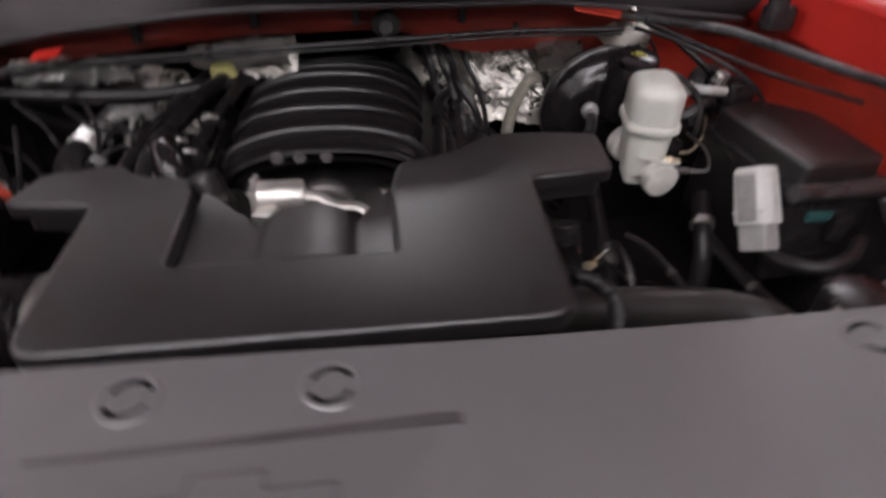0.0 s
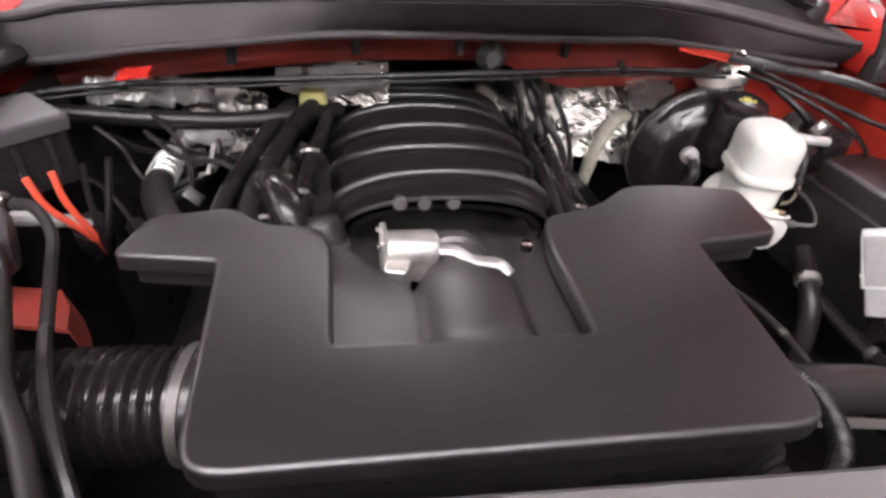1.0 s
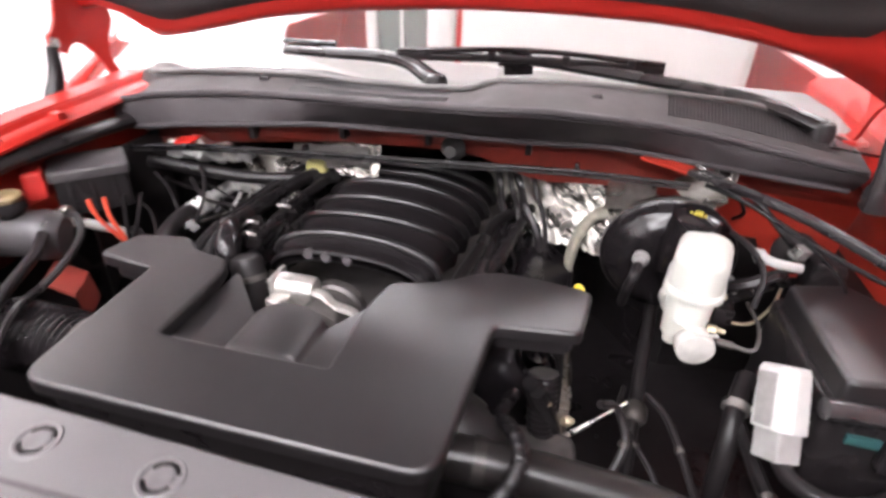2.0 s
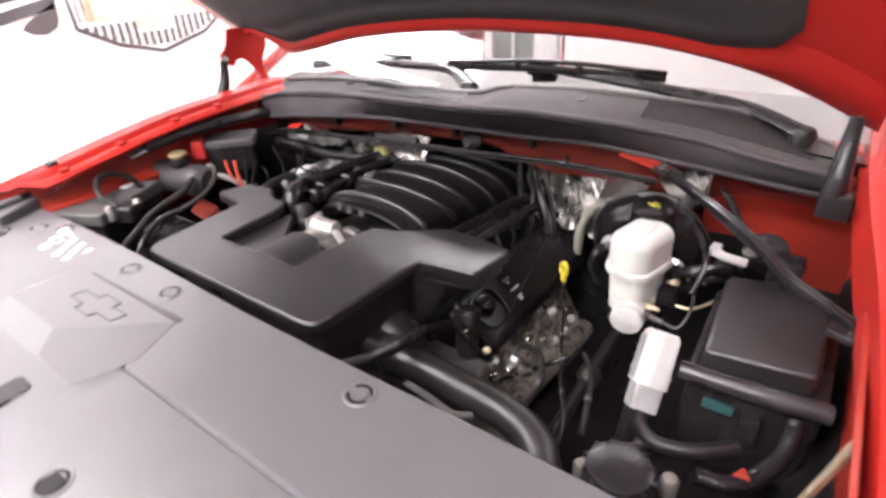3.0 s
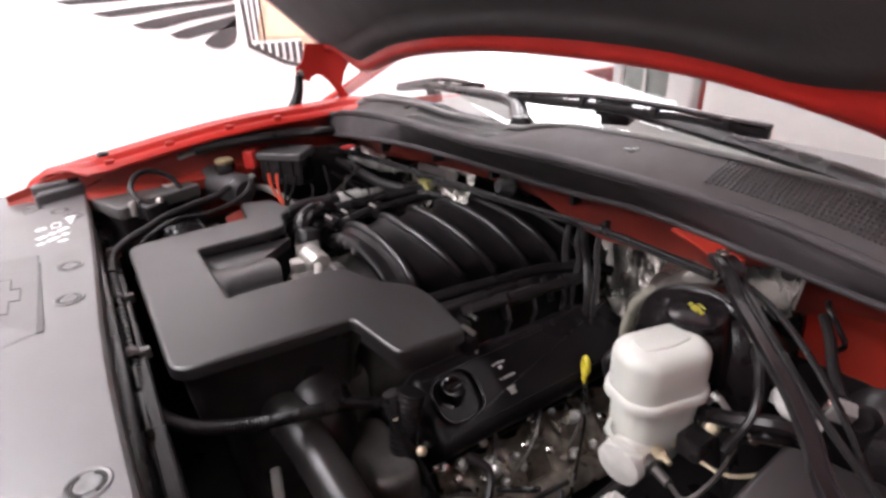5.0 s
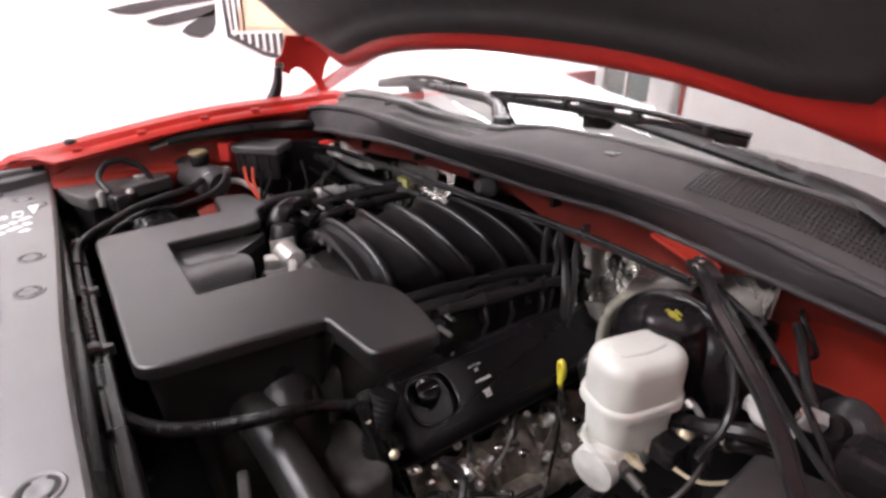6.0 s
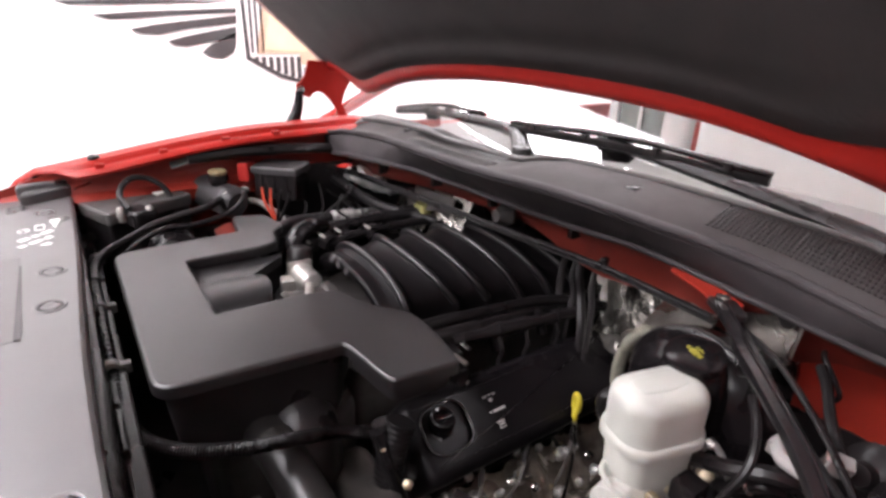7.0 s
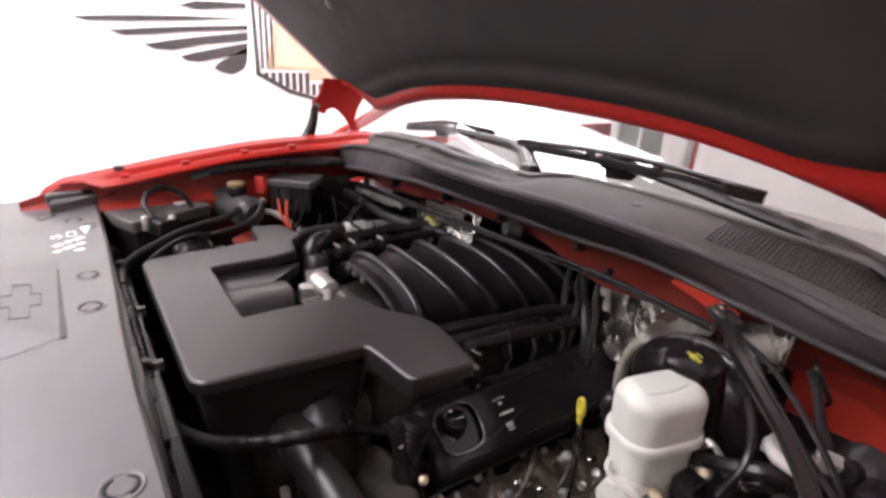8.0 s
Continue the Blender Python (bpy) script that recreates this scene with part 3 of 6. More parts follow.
                up = Vector((0, -0.0008, 0.0019))
                geo.append(([p - w + up, p + w + up, q + w + up, q - w + up, p - w - up * 2, p + w - up * 2, q + w - up * 2, q - w - up * 2], [(0, 1, 2, 3), (4, 7, 6, 5), (0, 4, 5, 1), (1, 5, 6, 2), (2, 6, 7, 3), (3, 7, 4, 0)]))
        tagged(part("vent_slot", join(*geo), RUBBER, car, "rows of narrow black vent slots"), kind="stuff")
    # windshield, pillars, dash and roof
    rows = []
    for x in span(-0.72, 0.92, 17):
        u = (x - 0.1) / 0.82
        e = 0.12 * (1 - u * u)
        rows.append([(lerp(x, 0.1, k * 0.12), 0.60 + 0.1 * x + e + 0.09 + 0.78 * k, 1.19 - 0.02 * u * u + 0.5 * k + 0.06 * math.sin(math.pi * k) * 0.5) for k in span(0, 1, 7)])
    glass = part("windshield", sheet(rows, (0, 0.003, -0.005)), GLASS, car, "clear slanted windshield glass")
    glass.visible_shadow = False
    part("dashboard", sheet([[(x, 0.86 + 0.1 * x, 1.16), (x, 1.1, 1.17), (x, 1.3, 1.16), (x, 1.32, 0.8)] for x in span(-0.75, 0.95, 5)], (0, 0, -0.02)), DASH, car)
    for x, s in ((-0.74, 0.07), (0.94, -0.07)):
        part("pillar", tube([(x, 0.62 + (0.1 if x > 0 else 0), 1.17), (x + s * 0.6, 1.1, 1.42), (x + s * 1.6, 1.55, 1.69)], 0.02, 10, 5), RED, car)
    part("roof", sheet([[(x, 1.5, 1.72), (x, 1.9, 1.78), (x, 2.9, 1.77)] for x in span(-0.65, 0.85, 5)], (0, 0, -0.02)), RED, car)
    part("headliner", sheet([[(x, 1.52, 1.695), (x, 1.9, 1.755), (x, 2.88, 1.745)] for x in span(-0.63, 0.83, 5)], (0, 0, -0.02)), BEIGE, car)
    part("seat_back", slab(rounded(rect(-0.11, 0.86, 1.66, 1.82), 0.05), 0.5, 1.62, 0.06), BEIGE, car, "pale grey seat backs and cabin lining")
    part("door_post", block(-0.228, -0.125, 1.65, 1.7, 0.5, 1.7, 0.02, 0.015), OFFWHITE, car, "white post of the cabin")
    part("side_glass", block(-0.412, -0.23, 1.665, 1.672, 0.5, 1.68, 0.002, 0.002), GREENGLASS, car, "dark green tinted side glass")
    part("glass_bar", block(-0.325, -0.315, 1.655, 1.664, 0.5, 1.68, 0.002, 0.002), BEIGE, car)
    part("door_trim", block(-0.455, -0.414, 1.65, 1.7, 0.5, 1.68, 0.01, 0.008), OFFWHITE, car)
    # doors and rear body
    for x, s in ((-0.77, -1), (0.98, 1)):
        part("side_panel", sheet([[(x + s * 0.02, y, 1.17), (x + s * 0.06, y, 1.0), (x + s * 0.06, y, 0.7), (x + s * 0.02, y, 0.5)] for y in span(1.3, 2.2, 5)], (-s * 0.02, 0, 0)), RED, car, "red door panel")
        part("side_panel", sheet([[(x + s * 0.02, y, 1.17), (x + s * 0.06, y, 1.0), (x + s * 0.06, y, 0.8 + 0.05 * math.cos((y - 2.6) * 5))] for y in span(2.22, 3.2, 9)], (-s * 0.02, 0, 0)), RED, car, "red rear side panel")
        part("pillar", tube([(x - s * 0.08, 2.25, 1.74), (x - s * 0.02, 2.25, 1.45), (x + s * 0.02, 2.24, 1.16)], 0.035, 8, 4), RED, car)
        part("pillar", tube([(x - s * 0.08, 2.88, 1.74), (x - s * 0.02, 3.0, 1.45), (x + s * 0.02, 3.18, 1.16)], 0.04, 8, 4), RED, car)
    part("tailgate", block(-0.8, 1.0, 3.18, 3.22, 0.5, 1.17, 0.01, 0.01), RED, car)
    part("cabin_floor", block(-0.78, 0.98, 1.35, 3.18, 0.46, 0.5, 0.01, 0.005), RUBBER, car)
    # radiator support and lower tray that close the bay
    part("radiator_support", join(block(-0.7, 0.93, -0.1, -0.045, 0.5, 1.05, 0.01, 0.006), block(-0.6, 0.9, -0.045, -0.02, 0.9, 1.0, 0.006, 0.004)), PLASTIC, car, "black plastic radiator support")
    rnd = random.Random(8)
    x = -0.45
    while x < 0.7:
        wide, lip = rnd.uniform(0.06, 0.15), rnd.uniform(0.97, 1.03)
        part("rib_panel", join(block(x, x + wide, -0.0445, -0.036 + rnd.uniform(-0.004, 0.006), 0.9, lip, 0.004, 0.003), block(x + wide * 0.3, x + wide * 0.3 + 0.008, -0.038, -0.028, 0.9, lip - 0.012, 0.002, 0.002)), PLASTIC, car, "black ribbed support panel")
        x += wide + rnd.uniform(0.004, 0.02)
    part("underbody", block(-0.88, 1.14, -0.55, 1.4, 0.46, 0.53, 0.02, 0.01), RUBBER, car)
    part("front_fascia", sheet([[(x, -0.52 + 0.25 * abs((x - 0.1) / 0.9) ** 3, 1.05), (x, -0.56 + 0.25 * abs((x - 0.1) / 0.9) ** 3, 0.8), (x, -0.56 + 0.25 * abs((x - 0.1) / 0.9) ** 3, 0.45)] for x in span(-0.75, 1.1, 15)], (0, 0.01, 0)), RED, car)


def wheels():
    for x, y in ((-0.74, 0.2), (1.06, 0.2), (-0.74, 2.6), (1.06, 2.6)):
        w = thing("wheel", (x, y, 0.38), "black tyre on a silver alloy rim", "wheel", "wheels of the vehicle")
        out = Matrix.Translation((x, y, 0.38)) @ pose(0, 0, 0, 0, 90, 0)
        part("tyre", lathe([(0.24, -0.12), (0.33, -0.125), (0.37, -0.1), (0.38, -0.06), (0.38, 0.06), (0.37, 0.1), (0.33, 0.125), (0.24, 0.12)], 40, out), RUBBER, w)
        part("rim", lathe([(0.1, -0.1), (0.2, -0.11), (0.242, -0.118), (0.242, 0.118), (0.2, 0.11), (0.1, 0.1)], 32, out), ALU, w)
    solo("chassis_frame", join(block(-0.45, -0.3, -0.4, 3.0, 0.36, 0.47, 0.02, 0.01), block(0.5, 0.65, -0.4, 3.0, 0.36, 0.47, 0.02, 0.01), block(-0.7, 1.0, 0.15, 0.25, 0.34, 0.4, 0.02, 0.01), block(-0.7, 1.0, 2.55, 2.65, 0.34, 0.4, 0.02, 0.01)), DARKMETAL, "dark steel chassis frame under the body", "chassis")


def hood_edge(x):
    return Vector((x, knots(x, (-0.72, -0.5, -0.1, 0.3, 0.65, 0.92), (0.73, 0.69, 0.64, 0.645, 0.68, 0.77)), knots(x, (-0.72, -0.62, -0.45, -0.2, 0.1, 0.4, 0.58, 0.74, 0.92), (1.262, 1.281, 1.31, 1.363, 1.392, 1.391, 1.371, 1.325, 1.23))))


def hood():
    hd = thing("hood", (0.1, 0.7, 1.3), "raised red bonnet with a black felt pad on its inner side", "car hood")
    th = radians(49)
    fwd, nrm = Vector((0, -math.cos(th), math.sin(th))), Vector((0, -math.sin(th), -math.cos(th)))
    xs = span(-0.69, 0.90, 41)

    def spot(x, l, drop):
        # the far edge flares towards the nose
        flare = 0.58 * max(0.0, min(l, 0.6) - 0.1) * smoothstep(-0.2, -0.69, x)
        return hood_edge(x) + Vector((-flare, 0, 0)) + fwd * l + nrm * drop

    # the rear corner over the far hinge is cut back
    def start(x):
        return 0.1 * smoothstep(-0.545, -0.585, x)

    part("outer_panel", sheet([[spot(x, lerp(start(x), 1.1, k), -0.02 - 0.02 * math.sin(math.pi * k)) for k in (0, 0.012, 0.05, 0.2, 0.5, 0.8, 0.96, 1)] for x in xs], tuple(nrm * -0.006)), RED, hd, "glossy red outer skin")

    # inner frame: a red rim round the pad, narrow in the middle and wide at the corners
    def pad_start(x):
        return 0.043 + 0.08 * smoothstep(-0.46, -0.62, x) + 0.06 * smoothstep(0.62, 0.8, x) + 0.05 * smoothstep(0.725, 0.76, x)

    def rim(k):
        return 0.013 * math.sin(math.pi * max(0, min(1, k)))
    part("inner_frame", sheet([[spot(x, lerp(start(x) - 0.004, pad_start(x) + 0.02, k), rim(k * 1.3)) for k in (0, 0.08, 0.2, 0.38, 0.56, 0.76, 1)] for x in xs], tuple(nrm * -0.008)), RED, hd, "red painted inner frame rim")
    for a, b, mat in ((-0.692, -0.62, PRIMER), (0.745, 0.90, RED)):
        part("side_rail", sheet([[spot(x, l, 0.004) for l in span(0.11, 1.1, 8)] for x in span(a, b, 5)], tuple(nrm * -0.012)), mat, hd, "dusty pinkish edge flange" if a < 0 else "")
    part("front_rail", sheet([[spot(x, l, 0.004) for l in (1.02, 1.06, 1.1)] for x in span(-0.61, 0.74, 15)], tuple(nrm * -0.012)), RED, hd)
    rows = []
    for x in span(-0.652, 0.762, 44):
        ux = min(x + 0.652, 0.762 - x)
        row = []
        p0 = pad_start(x)
        for l in [p0 + q for q in (0, 0.003, 0.012, 0.03, 0.045, 0.06, 0.075, 0.1, 0.14, 0.22)] + [0.45, 0.6, 0.75, 0.9, 1.03, 1.04]:
            edge = min(ux, l - p0, 1.04 - l)
            d = 0.001 + 0.009 * smoothstep(0, 0.03, edge) - 0.006 * math.exp(-((l - p0 - 0.06) / 0.016) ** 2) * smoothstep(0.05, 0.2, ux)
            row.append(spot(x, l, d + 0.006))
        rows.append(row)
    part("insulation_pad", sheet(rows, tuple(nrm * -0.01)), PAD, hd, "black felt insulation pad")
    for x, l in ((-0.3, 0.3), (0.1, 0.32), (0.5, 0.3), (-0.32, 0.68), (0.1, 0.7), (0.52, 0.68)):
        c = spot(x, l, 0.015)
        part("pad_clip", lathe([(0.014, -0.004), (0.014, 0.001), (0.01, 0.004), (0.001, 0.005)], 16, along(c, c + nrm)), GREYDARK, hd)
    # hinge arms
    for s, xo in ((-1, -0.66), (1, 0.865)):
        dy = 0.0 if s < 0 else 0.19
        dz = 0.0 if s < 0 else -0.02
        at = lambda y, z: (xo, y + dy, z + dz)
        flank = [(0.575, 1.375), (0.64, 1.37), (0.7, 1.345), (0.702, 1.315), (0.683, 1.285), (0.672, 1.25), (0.69, 1.215), (0.715, 1.19), (0.69, 1.183), (0.668, 1.202), (0.655, 1.234), (0.636, 1.262), (0.614, 1.283), (0.597, 1.289), (0.582, 1.283), (0.572, 1.27), (0.562, 1.275), (0.55, 1.28), (0.536, 1.293), (0.537, 1.31), (0.55, 1.318), (0.562, 1.335)]
        arm = part("hinge", plate([(y + dy, z + dz) for y, z in flank], xo, 0.007), RED, hd, "red steel hinge bracket with an arched opening")
        part("foot", block(xo - 0.02, xo + 0.03, 0.672 + dy, 0.72 + dy, 1.18 + dz, 1.19 + dz, 0.006, 0.003), RED, arm)
        part("pivot_arm", tube([at(0.545, 1.29), at(0.54, 1.255), at(0.53, 1.225), at(0.512, 1.19), at(0.505, 1.15)], 0.014, 10, 4, radius=lambda k: 0.8 + 0.7 * k), PLASTIC, arm, "black pivot arm")
        part("pivot_base", block(xo - 0.02, xo + 0.035, 0.485 + dy, 0.53 + dy, 1.12 + dz, 1.165 + dz, 0.012, 0.01), PLASTIC, arm, "black pivot base")
        part("bolt", lathe([(0.012, 0), (0.012, 0.008), (0.001, 0.009)], 10, along(at(0.548, 1.295), (xo + 0.1, 0.548 + dy, 1.295 + dz))), STEEL, arm)


def wiper(base, elbow, clamp, tip, back, size, label):
    w = thing("windshield_wiper", base, label, "wiper", "windshield wipers")
    part("arm", tube([base, elbow, Vector(elbow).lerp(Vector(clamp), 0.5) + Vector((0, 0, 0.004)), clamp], 0.014, 10, 6, radius=lambda k: 1.6 - 0.7 * k, flat=0.75), PLASTIC, w)
    lift = Vector((0, 0.004, 0.016))
    part("blade", tube([tip, Vector(tip).lerp(Vector(back), 0.5) + Vector((0, 0, 0.006)), back], 0.007, 8, 6, flat=1.3), RUBBER, w)
    part("blade_frame", tube([Vector(tip) + lift * 0.6, Vector(tip).lerp(Vector(back), 0.5) + lift * 1.5, Vector(back) + lift * 0.7], 0.0075, 8, 6, flat=0.8), PLASTIC, w)
    for k in (0.12, 0.36, 0.64, 0.88):
        p = Vector(tip).lerp(Vector(back), k) + lift * 0.4
        part("claw", block(-0.008, 0.008, -0.009, 0.009, -0.004, 0.012, 0.003, 0.002, Matrix.Translation(p)), PLASTIC, w)
    c = Vector(clamp)
    turn = along(c, c + Vector((0, -0.25, 1))) @ pose(0, 0, 0, 0, 0, 12) @ Matrix.Scale(size, 4)
    part("clamp", join(slab(rounded(rect(-0.04, 0.04, -0.018, 0.018), 0.008), -0.012, 0.02, 0.007, turn), slab(rounded(rect(-0.025, 0.045, -0.02, 0.014), 0.006), -0.035, -0.008, 0.004, turn)), PLASTIC, w)
    part("nut_cap", lathe([(0.024, -0.03), (0.025, 0.0), (0.02, 0.012), (0.008, 0.017), (0.001, 0.017)], 16, Matrix.Translation(base)), PLASTIC, w)


# ---- panel over the radiator ----
def radiator_cover():
    rc = thing("radiator_cover", (0.05, -0.2, 1.09), "wide grey plastic panel over the radiator with round fasteners", "panel")

    def rear(x):
        return -0.05 - 0.012 * math.exp(-((x - 0.25) / 0.35) ** 2)

    def height(x, y):
        u = (x - 0.05) / 0.7
        return 1.092 - 0.012 * u * u - 0.25 * max(0, -0.30 - y) ** 1.5

    xs = span(-0.70, 0.78, 61)
    rows = []
    for x in xs:
        y0 = rear(x)
        row = [(x, y0 + 0.004, height(x, y0) - 0.03), (x, y0 + 0.003, height(x, y0) - 0.005), (x, y0 - 0.002, height(x, y0))]
        for y in (-0.075, -0.1, -0.13, -0.17, -0.215, -0.226, -0.23, -0.235, -0.3, -0.38, -0.46, -0.52):
            z = height(x, y)
            if y == -0.23 and x > 0.115:
                z -= 0.005
            row.append((x, y - 0.03 * smoothstep(-0.55, -0.7, x), z))
        rows.append(row)
    part("panel", sheet(rows, (0, 0, -0.005)), GREY, rc)
    # raised plate with the badge: its top climbs towards the front, sloped facets round it
    zb = 1.0915

    def plate_z(y):
        return zb + 0.001 + 0.014 * max(0, min(1, (-0.135 - y) / 0.115))

    top = [(-0.19, -0.135), (0.115, -0.135), (-0.005, -0.25), (-0.165, -0.25)]
    low = [(-0.2, -0.215), (0.15, -0.215), (0.122, -0.288), (0.02, -0.286), (-0.16, -0.286)]
    v = [(x, y, plate_z(y)) for x, y in top] + [(x, y, height(x, y) + 0.0006) for x, y in low] + [(x, y, height(x, y) - 0.004) for x, y in [top[0], top[1]] + low]
    f = [(0, 3, 2, 1), (1, 2, 7, 6, 5), (2, 3, 8, 7), (3, 0, 4, 8), (0, 1, 10, 9), (1, 5, 12, 10), (5, 6, 13, 12), (6, 7, 14, 13), (7, 8, 15, 14), (8, 4, 11, 15), (4, 0, 9, 11)]
    plt = part("badge_plate", (v, f), GREY, rc, angle=10)
    part("edge_groove", sheet([[(x, -0.1345, height(x, -0.13) + 0.0016), (x, -0.1345 + w, height(x, -0.13) + 0.0016)] for x, w in ((-0.15, 0.003), (0.0, 0.006), (0.1, 0.009), (0.118, 0.008))], (0, 0, -0.003)), GREYDARK, plt, "dark groove along the plate edge")
    bow = [(-0.09, -0.193), (-0.048, -0.193), (-0.048, -0.206), (-0.002, -0.206), (-0.002, -0.193), (0.04, -0.193), (0.04, -0.168), (-0.002, -0.168), (-0.002, -0.155), (-0.048, -0.155), (-0.048, -0.168), (-0.09, -0.168)]
    loop = inset(bow, 0.0022)
    n = len(bow)
    v = [(x, y, plate_z(y) + 0.001) for x, y in bow] + [(x, y, plate_z(y) + 0.001) for x, y in loop] + [(x, y, plate_z(y) - 0.001) for x, y in bow] + [(x, y, plate_z(y) - 0.001) for x, y in loop]
    f = []
    for i in range(n):
        k = (i + 1) % n
        f += [(i, k, n + k, n + i), (2 * n + i, 2 * n + k, k, i), (n + i, n + k, 3 * n + k, 3 * n + i)]
    part("badge_outline", (v, f), GREYDARK, plt, "thin embossed outline of a badge")
    # push fasteners, flush with two dark arc slots
    for x, y in ((-0.103, -0.09), (0.032, -0.094), (0.448, -0.092), (-0.46, -0.1), (-0.40, -0.075), (0.26, -0.365), (0.063, -0.335), (-0.52, -0.15)):
        z = height(x, y)
        pin = part("fastener", lathe([(0.022, -0.004), (0.0215, 0.0006), (0.02, 0.0016), (0.017, 0.001), (0.0165, -0.0004), (0.012, -0.0004), (0.0115, 0.001), (0.009, 0.0014), (0.004, 0.0002), (0.001, 0.0002)], 28, Matrix.Translation((x, y, z))), GREY, rc)
        for a in (25, 205):
            part("slot", arc_bar(x, y, z, 0.0125, 0.0165, a, a + 130), GLOSS, pin)
    # folded bracket at the end that meets the fender
    end = part("end_bracket", join(slab(rounded([(-0.535, -0.145), (-0.588, -0.046), (-0.66, -0.046), (-0.645, -0.128)], 0.012), 1.07, 1.106, 0.006), slab(rounded([(-0.575, -0.15), (-0.6, -0.05), (-0.665, -0.048), (-0.655, -0.135)], 0.012), 1.09, 1.118, 0.006)), GREY, rc, "grey folded end bracket")
    part("slot", slab(rounded([(-0.585, -0.075), (-0.592, -0.052), (-0.635, -0.052), (-0.628, -0.075)], 0.006), 1.112, 1.1195, 0.001), GLOSS, end)
    part("slot", slab(rounded([(-0.485, -0.165), (-0.49, -0.148), (-0.51, -0.15), (-0.507, -0.168)], 0.004), height(-0.5, -0.16) - 0.002, height(-0.5, -0.16) + 0.001, 0.0004), GLOSS, rc)
    # dark openings
    for x, y, a, b in ((0.063, -0.345, 0.02, 0.03), (0.262, -0.368, 0.014, 0.012)):
        part("slot", slab(rounded(rect(x - a, x + a, y - b, y + b), 0.01), height(x, y) - 0.002, height(x, y) + 0.0025, 0.001), GLOSS, rc)
    # printed notice too small to read: a row of symbols, then slanted rows of words
    z = height(-0.3, -0.11)
    part("printed_symbol", arc_bar(-0.345, -0.133, z, 0.006, 0.0105, 5, 355, 0.0009, 16), LABEL, rc)
    part("printed_symbol", ring(rounded(rect(-0.372, -0.338, -0.117, -0.098), 0.004), 0.004, z - 0.002, z + 0.0009), LABEL, rc)
    part("printed_symbol", slab(rounded([(-0.34, -0.082), (-0.395, -0.092), (-0.395, -0.072)], 0.004), z - 0.002, z + 0.0009, 0.0003), LABEL, rc)
    for x0, y0, words in ((-0.285, -0.139, (0.02, 0.012, 0.022)), (-0.25, -0.138, (0.014, 0.024, 0.014)), (-0.215, -0.139, (0.018, 0.014, 0.018)), (-0.185, -0.139, (0.022, 0.02)), (-0.155, -0.139, (0.016,))):
        turn = Matrix.Translation((x0, y0, z)) @ pose(0, 0, 0, 0, 0, 128)
        u = 0.0
        for w in words:
            part("printed_line", block(u, u + w, -0.0065, 0.0065, -0.002, 0.0009, 0.002, 0.0003, turn), LABEL, rc)
            u += w + 0.006


# ---- engine top ----
def engine_cover():
    ec = thing("engine_cover", (0, 0.15, 1.0), "matt black grained plastic engine cover with a rear notch", "engine cover")
    zt = 1.048
    top = [(-0.252, 0.0), (0.252, 0.0), (0.27, 0.252), (0.386, 0.266), (0.398, 0.374), (0.31, 0.388), (0.235, 0.388), (0.175, 0.335), (0.1, 0.315), (0.086, 0.25), (0.088, 0.116), (-0.148, 0.116), (-0.152, 0.26), (-0.166, 0.3), (-0.232, 0.31), (-0.262, 0.345), (-0.352, 0.328), (-0.372, 0.256), (-0.266, 0.242)]
    rr = [0.035, 0.035, 0.008, 0.016, 0.016, 0.02, 0.03, 0.04, 0.02, 0.03, 0.006, 0.006, 0.03, 0.02, 0.03, 0.02, 0.016, 0.016, 0.008]
    part("top_shell", slab(rounded(top, rr, 5), zt - 0.02, zt, 0.006, steps=4), COVER, ec)
    lower = [(-0.243, 0.012), (0.243, 0.012), (0.262, 0.25), (0.2, 0.3), (0.11, 0.27), (0.098, 0.105), (-0.158, 0.105), (-0.17, 0.25), (-0.22, 0.28), (-0.255, 0.24)]
    # less reflective plastic than the top puts in the side wall's shade
    part("lower_shell", slab(rounded(lower, 0.02, 4), 0.915, zt - 0.018, 0.002, taper=-0.012), PLASTIC, ec)
    for pts in ([(0.262, 0.262), (0.375, 0.275), (0.386, 0.365), (0.29, 0.38)], [(-0.36, 0.266), (-0.258, 0.25), (-0.262, 0.335), (-0.345, 0.32)]):
        part("ear_rib", ring(rounded(pts, 0.014, 4), 0.006, zt - 0.045, zt - 0.019), COVER, ec)
    # sunken tray with the round duct to the throttle
    rows = []
    for k in (0.0, 0.015, 0.05, 0.1, 0.16, 0.22, 0.3, 0.45, 0.6, 0.75, 0.88, 1.0):
        row = []
        for x in span(-0.155, 0.097, 56):
            d = (x + 0.013) / 0.054
            # the floor runs further back beside the walls than at the duct
            if abs(d) < 1:
                end = 0.206 + 0.024 * math.sqrt(1 - d * d)
            else:
                end = lerp(0.206, 0.298, min(1, (abs(d) - 1) / (1.5 if d < 0 else 0.95)))
            y = lerp(0.111, end, k)
            lip = smoothstep(0.108, 0.13, y)
            low = 0.002 + 0.02 * lip + 0.02 * (y - 0.111)
            high = 0.002 + 0.004 * lip + 0.015 * (y - 0.111)
            drop = high + (low - high) * (1 - math.sqrt(1 - d * d)) if abs(d) < 1 else low
            row.append((x, y, zt - drop))
        rows.append(row)
    part("tray", sheet(rows, (0, 0, -0.02)), COVER, ec, angle=60)


